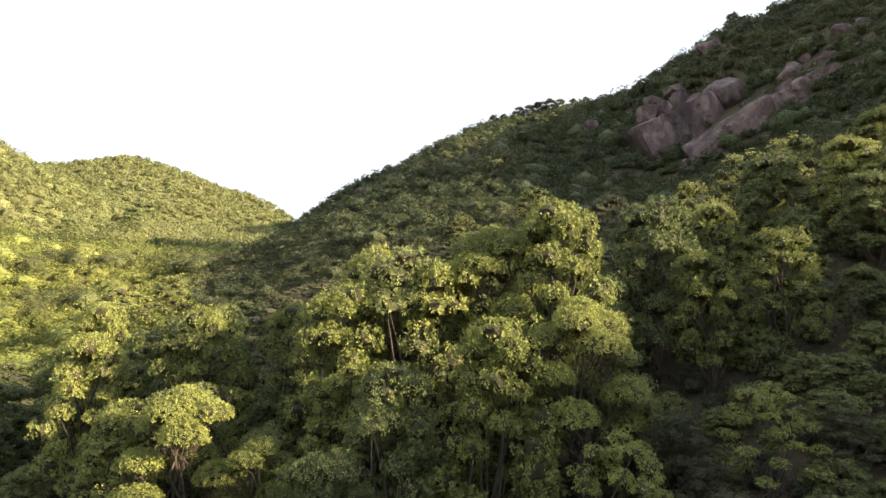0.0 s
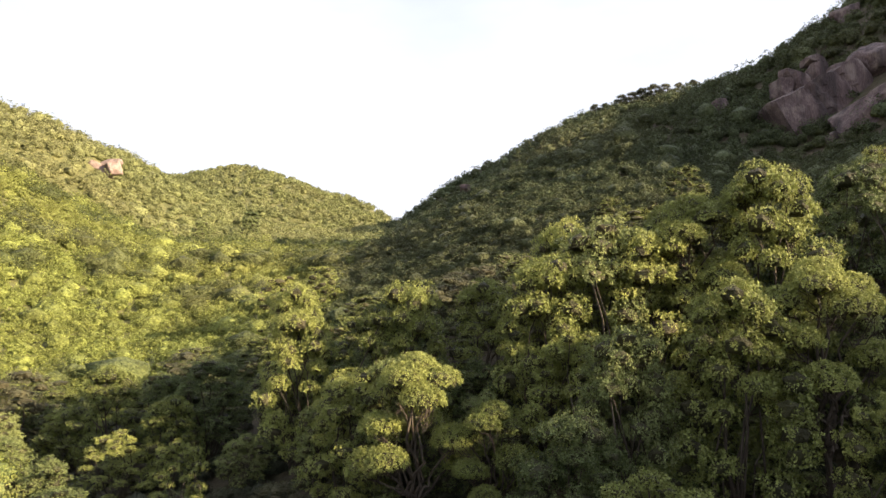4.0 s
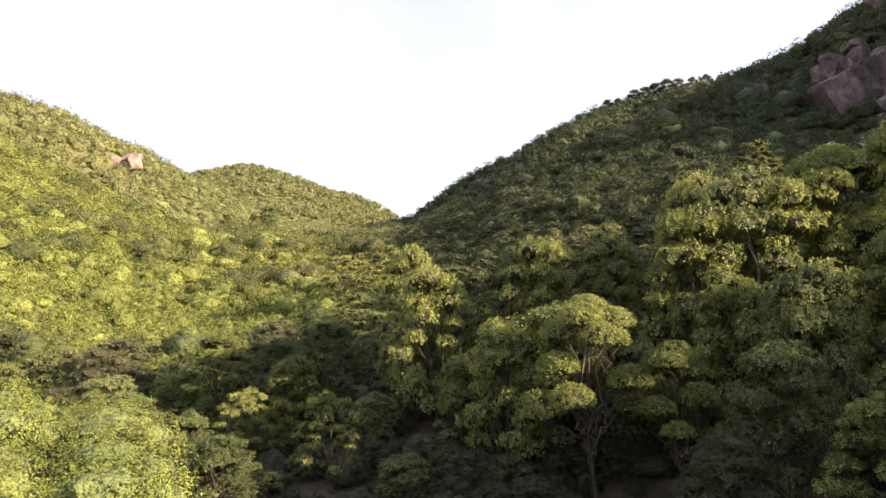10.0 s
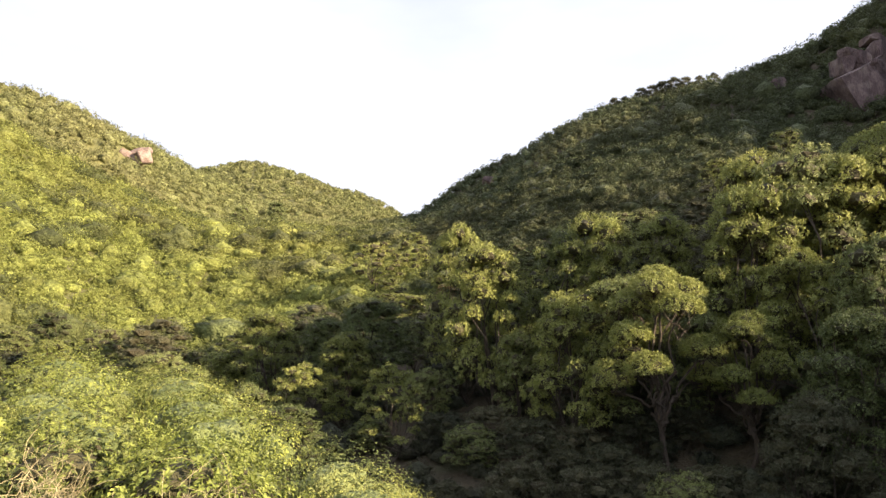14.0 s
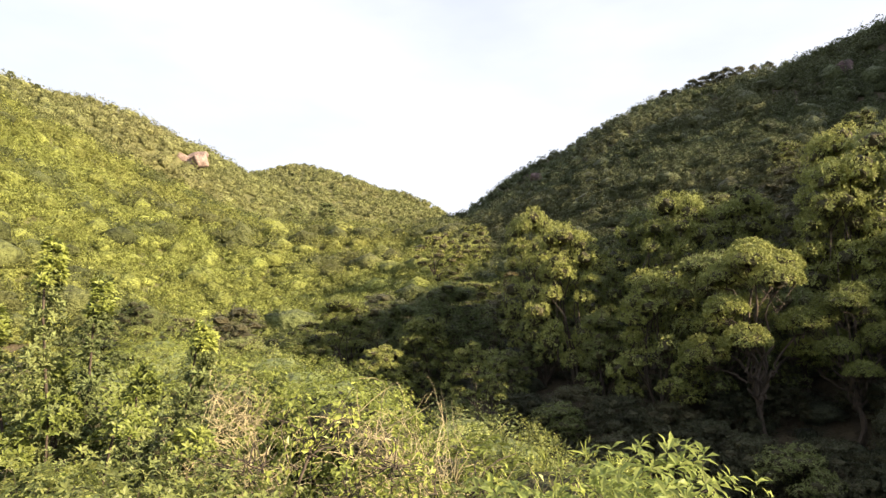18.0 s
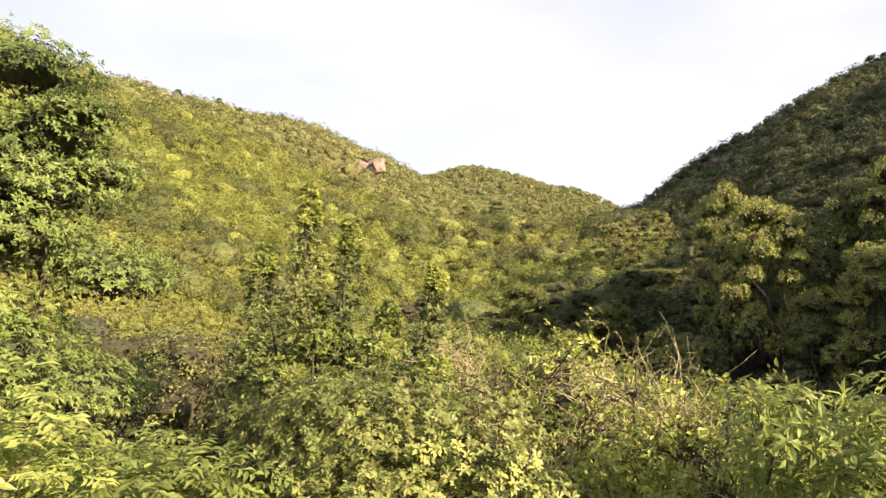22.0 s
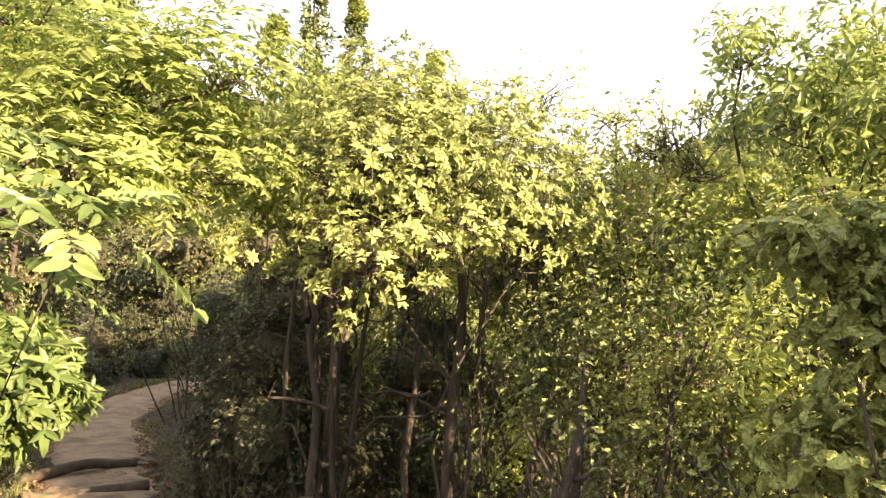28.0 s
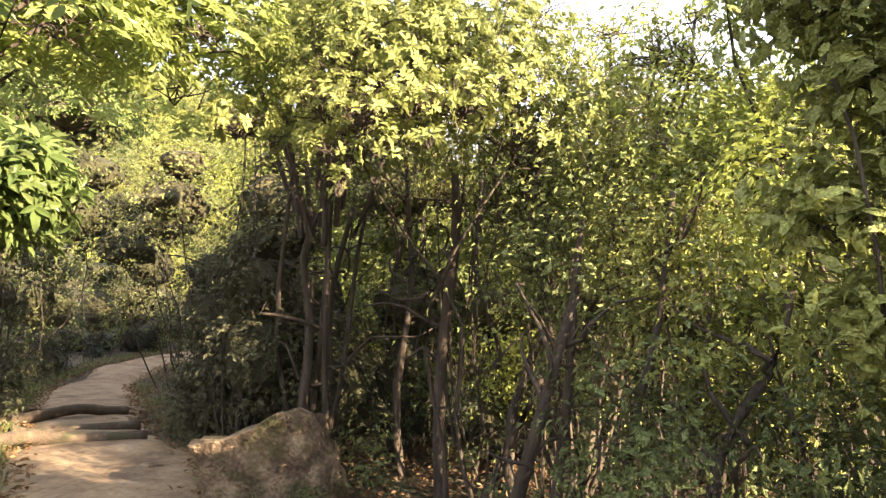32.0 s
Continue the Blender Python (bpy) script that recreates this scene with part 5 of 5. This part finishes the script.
for i, (x, y, lean, top, r) in enumerate([(-16.8, 3.8, (0.05, 0.0), 2.9, 0.075), (-16.45, 3.6, (0.45, 0.15), 3.0, 0.06), (-16.1, 3.75, (0.1, 0), 3.1, 0.05), (-18.15, 3.9, (0.0, 0.1), 2.8, 0.06), (-18.35, 4.2, (0.25, 0.1), 2.7, 0.05), (-17.6, 4.6, (-0.1, 0.1), 3.2, 0.05),
                                            (-19.4, 4.3, (-0.2, 0.1), 2.4, 0.04), (-15.0, 3.4, (0.1, 0), 2.8, 0.03), (-14.3, 3.3, (0.55, 0.2), 2.4, 0.05), (-17.2, 5.4, (0.1, 0.1), 3.3, 0.05), (-14.7, 4.6, (-0.1, 0), 3.2, 0.04),
                                            (-15.5, 2.4, (0.12, 0.3), 2.1, 0.045), (-15.85, 2.35, (0.5, 0.0), 1.6, 0.055), (-14.95, 2.35, (0.15, 0.1), 2.2, 0.035), (-14.75, 1.95, (0.5, 0.2), 1.6, 0.045)]):
    z0 = float(height(x, y))
    root = empty("tree", x, y, z0)
    end = np.array([lean[0], lean[1], top - z0])
    v, f = limb(rng, (0, 0, -0.15), end, r, r * 0.5, 0, 0.03, 9, 8)
    trunk = mesh_object("trunk", v, f, M_BARK, root, smooth=True)
    for k in range(5):
        s = end * rng.uniform(0.3, 0.9)
        v, f = limb(rng, s, s + rng.normal(0, 0.4, 3) * (1, 1, 0.4) + (0, 0, 0.3), r * 0.4, r * 0.1, 0.05, 0.08, 7, 5)
        mesh_object("branch", v, f, M_BARK, trunk, smooth=True)
    p, d = shell(rng, 260, end, (0.8, 0.8, 0.5), -0.6, 0.8)
    v, f = loose(rng, p, d, 0.06)
    mesh_object("foliage", v, f, M_GREEN, root)
    tagged(root, "dark slender trunk with crooked branches in the shaded hollow", "tree", "dark trunks under the bushes")
HOLLOW = [(-19.0, 4.0, 1.1, 0.7, 0.8), (-19.9, 4.9, 1.4, 0.8, 0.9), (-21.5, 6.6, 1.5, 0.9, 0.9), (-18.4, 4.5, 0.7, 0.7, 0.7), (-23.6, 8.2, 1.6, 0.9, 1.0), (-19.3, 4.7, 2.4, 0.7, 0.5), (-22.4, 7.4, 0.8, 1.0, 0.8), (-20.6, 5.7, 0.7, 0.9, 0.7), (-25.6, 10.0, 1.8, 1.0, 1.0), (-27.8, 12.2, 2.0, 0.9, 1.1), (-30.4, 15.2, 2.4, 1.2, 1.2),
          (-32.0, 13.6, 2.6, 1.2, 1.2), (-30.6, 11.2, 2.0, 1.0, 1.1), (-28.8, 8.6, 1.8, 0.9, 1.0), (-26.6, 6.6, 1.8, 0.9, 1.0), (-24.4, 4.4, 1.8, 0.9, 1.0), (-22.4, 2.8, 1.8, 0.9, 1.0), (-20.6, 1.4, 1.6, 0.7, 0.9), (-28.6, 17.0, 2.2, 1.3, 1.2), (-32.6, 17.6, 2.8, 1.4, 1.4), (-33.0, 10.0, 2.4, 1.3, 1.3), (-29.5, 6.0, 2.4, 1.2, 1.3), (-26.5, 3.4, 2.4, 1.2, 1.3), (-23.8, 1.6, 2.6, 1.2, 1.3), (-21.0, -0.6, 2.4, 1.1, 1.2),
          (-27.0, 9.0, 3.2, 1.3, 1.1), (-25.0, 6.4, 3.3, 1.2, 1.0), (-23.6, 4.2, 3.0, 1.1, 0.9), (-28.6, 11.0, 3.0, 1.3, 1.2), (-25.4, 8.6, 3.6, 1.1, 0.8), (-21.6, 2.2, 2.9, 0.9, 0.8), (-22.6, 6.2, 3.4, 1.0, 0.8), (-31.8, 12.4, 1.7, 1.0, 1.0), (-33.4, 15.0, 2.0, 1.3, 1.2), (-31.0, 14.2, 1.5, 0.8, 0.9), (-34.5, 12.5, 2.4, 1.3, 1.2), (-28.4, 13.4, 1.6, 0.8, 1.0), (-32.5, 13.4, 3.2, 1.2, 0.9), (-24.8, 4.7, 0.5, 0.8, 0.5), (-26.3, 5.9, 0.5, 0.8, 0.5), (-27.9, 7.3, 0.5, 0.8, 0.5), (-23.2, 3.6, 0.5, 0.7, 0.5), (-29.7, 9.2, 0.6, 0.8, 0.5), (-21.8, 2.4, 0.5, 0.6, 0.45)]
HOLLOW += [(-20.2, 4.6, 0.4, 0.5, 0.4), (-17.9, 5.3, 0.9, 0.8, 0.9), (-16.6, 5.0, 0.8, 0.8, 0.9), (-15.6, 4.8, 1.0, 0.7, 0.9)]
for i, (x, y, z, r, up) in enumerate(HOLLOW):
    # dark leaves stand in for the hollow's shade, lighter ones for sunlit gaps
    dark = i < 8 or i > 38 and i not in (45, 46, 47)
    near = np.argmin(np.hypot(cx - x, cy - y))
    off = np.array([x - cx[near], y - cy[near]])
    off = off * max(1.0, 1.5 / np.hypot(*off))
    plant("shrub", (cx[near] + off[0], cy[near] + off[1]), [(x, y, z, r, up, 1000 if dark else 700), (x - 0.2, y + 0.2, z + up * 0.9, r * 0.85, up * 0.7, 800 if dark else 520)], "loose", 0.075, M_DEEP_SHADE if dark else M_GREEN,
          "dense shrub beside the trail, the hollow's shade put into its dark leaves" if dark else "green shrub lining the trail", "shrub", 200 + i, 0.02, 14, -0.9, 0.7, core=0.45 if dark else 0.3, stems=2)

# unseen thicket behind the viewer, added on the sun's side to shade the hollow
for i, (x, y, z, r, up) in enumerate([(-11.6, 0.0, 3.0, 1.0, 0.9), (-10.6, -1.8, 3.1, 1.1, 0.9), (-9.4, 0.2, 3.0, 1.2, 1.0), (-9.6, -3.6, 3.2, 1.2, 0.9), (-8.0, -2.0, 3.0, 1.3, 1.0), (-7.6, -5.0, 3.2, 1.4, 1.0)]):
    plant("shrub", (x, y), [(x, y, z, r, up, 500), (x + 0.2, y + 0.2, z - up, r * 1.1, up * 0.9, 400), (x - 0.2, y, 0.9, r, 0.9, 300)], "loose", 0.08, M_GREEN,
          "green shrub added behind the viewer to shade the hollow", "shrub", 240 + i, 0.03, 10, -0.9, 0.6, core=0.25, stems=2)

# steps of earth held by logs across the trail
for i, (a, b) in enumerate([((-23.5, 4.3), (-23.0, 5.9)), ((-21.9, 3.3), (-20.9, 4.4)), ((-22.5, 3.8), (-21.7, 5.0))]):
    za, zb = float(height(*a)) + 0.13, float(height(*b)) + 0.13
    v, f = limb(rng, (*a, za), (*b, zb), 0.085, 0.07, 0.0, 0.02, 10, 9)
    tagged(mesh_object("log", v, f, M_LOG, smooth=True), "weathered dark log set across the trail as a step", "log", "log steps")
for i in range(16):
    u = rng.uniform(0, 1)
    x, y = -23.2 + 3.4 * u + rng.normal(0, 0.25), 6.2 - 2.6 * u + rng.normal(0, 0.22)
    size = rng.uniform(0.16, 0.42)
    ob = rock_object("stone", rock_mesh(rng, (size, size * rng.uniform(0.6, 1), size * 0.45), 0.6, 5, 0.08, 70 + i), M_BOULDER, (x, y, float(height(x, y)) + 0.05), (rng.uniform(-10, 10), rng.uniform(-10, 10), rng.uniform(0, 360)))
    tagged(ob, "flat mossy stone sunk into the edge of the trail", "stone", "stones along the trail")
# leaf litter and grass along the trail
n = 9000
s = rng.uniform(0, 1, n)
i = (s * (len(cx) - 1)).astype(int)
side = rng.choice([-1, 1], n) * (0.62 + np.abs(rng.normal(0, 0.42, n)))
x, y = cx[i] - (dy / dl)[i] * side, cy[i] + (dx / dl)[i] * side
p = np.stack([x, y, height(x, y) + 0.06 + 0.05 * rng.uniform(size=n)], 1)
d = np.tile([0, 0, 1.0], (n, 1)) + rng.normal(0, 0.4, (n, 3))
v, f = leaves(p, np.cross(d, rng.normal(size=(n, 3))), d, 0.075, 0.04, LEAF_SMALL)
tagged(mesh_object("leaf_litter", v, f, M_DRY), "brown fallen leaves along the trail's edges", "litter", kind="stuff")
n = 2600
i = rng.randint(0, len(cx), n)
side = rng.choice([-1, 1, 1, 1], n) * (0.85 + np.abs(rng.normal(0, 0.25, n)))
x, y = cx[i] - (dy / dl)[i] * side, cy[i] + (dx / dl)[i] * side
p = np.stack([x, y, height(x, y) + 0.0], 1)
v, f = blades(rng, p, np.tile([0, 0, 1.0], (n, 1)), 0.22, 5, 0.05)
tagged(mesh_object("verge_grass", v, f, M_GREEN), "grass tufts along the edges of the trail", "grass", kind="stuff")

# fallen leaves and seedlings on the floor of the hollow
n = 4500
x, y = rng.uniform(-19.0, -13.0, n), rng.uniform(2.2, 6.5, n)
p = np.stack([x, y, height(x, y) + 0.03 + 0.04 * rng.uniform(size=n)], 1)
d = np.tile([0, 0, 1.0], (n, 1)) + rng.normal(0, 0.4, (n, 3))
v, f = leaves(p, np.cross(d, rng.normal(size=(n, 3))), d, 0.08, 0.045, LEAF_SMALL)
tagged(mesh_object("leaf_litter", v, f, M_DRY), "brown fallen leaves under the bushes", "litter", kind="stuff")
for i, (x, y, h) in enumerate([(-17.2, 3.2, 0.3), (-16.6, 3.9, 0.4), (-16.0, 3.1, 0.35), (-15.4, 3.7, 0.4), (-17.6, 3.9, 0.4), (-16.2, 4.9, 0.6), (-17.3, 5.2, 0.7), (-15.5, 5.0, 0.6), (-17.45, 2.85, 0.16)]):
    z = float(height(x, y)) + h
    plant("seedling", (x, y), [(x, y, z, h * 0.8, h * 0.7, 140)], "loose", 0.055, M_GREEN if h < 0.5 else M_BRIGHT, "low green seedling on the shaded earth under the bushes", "seedling", 300 + i, 0.008, 6, -0.6, 0.8)
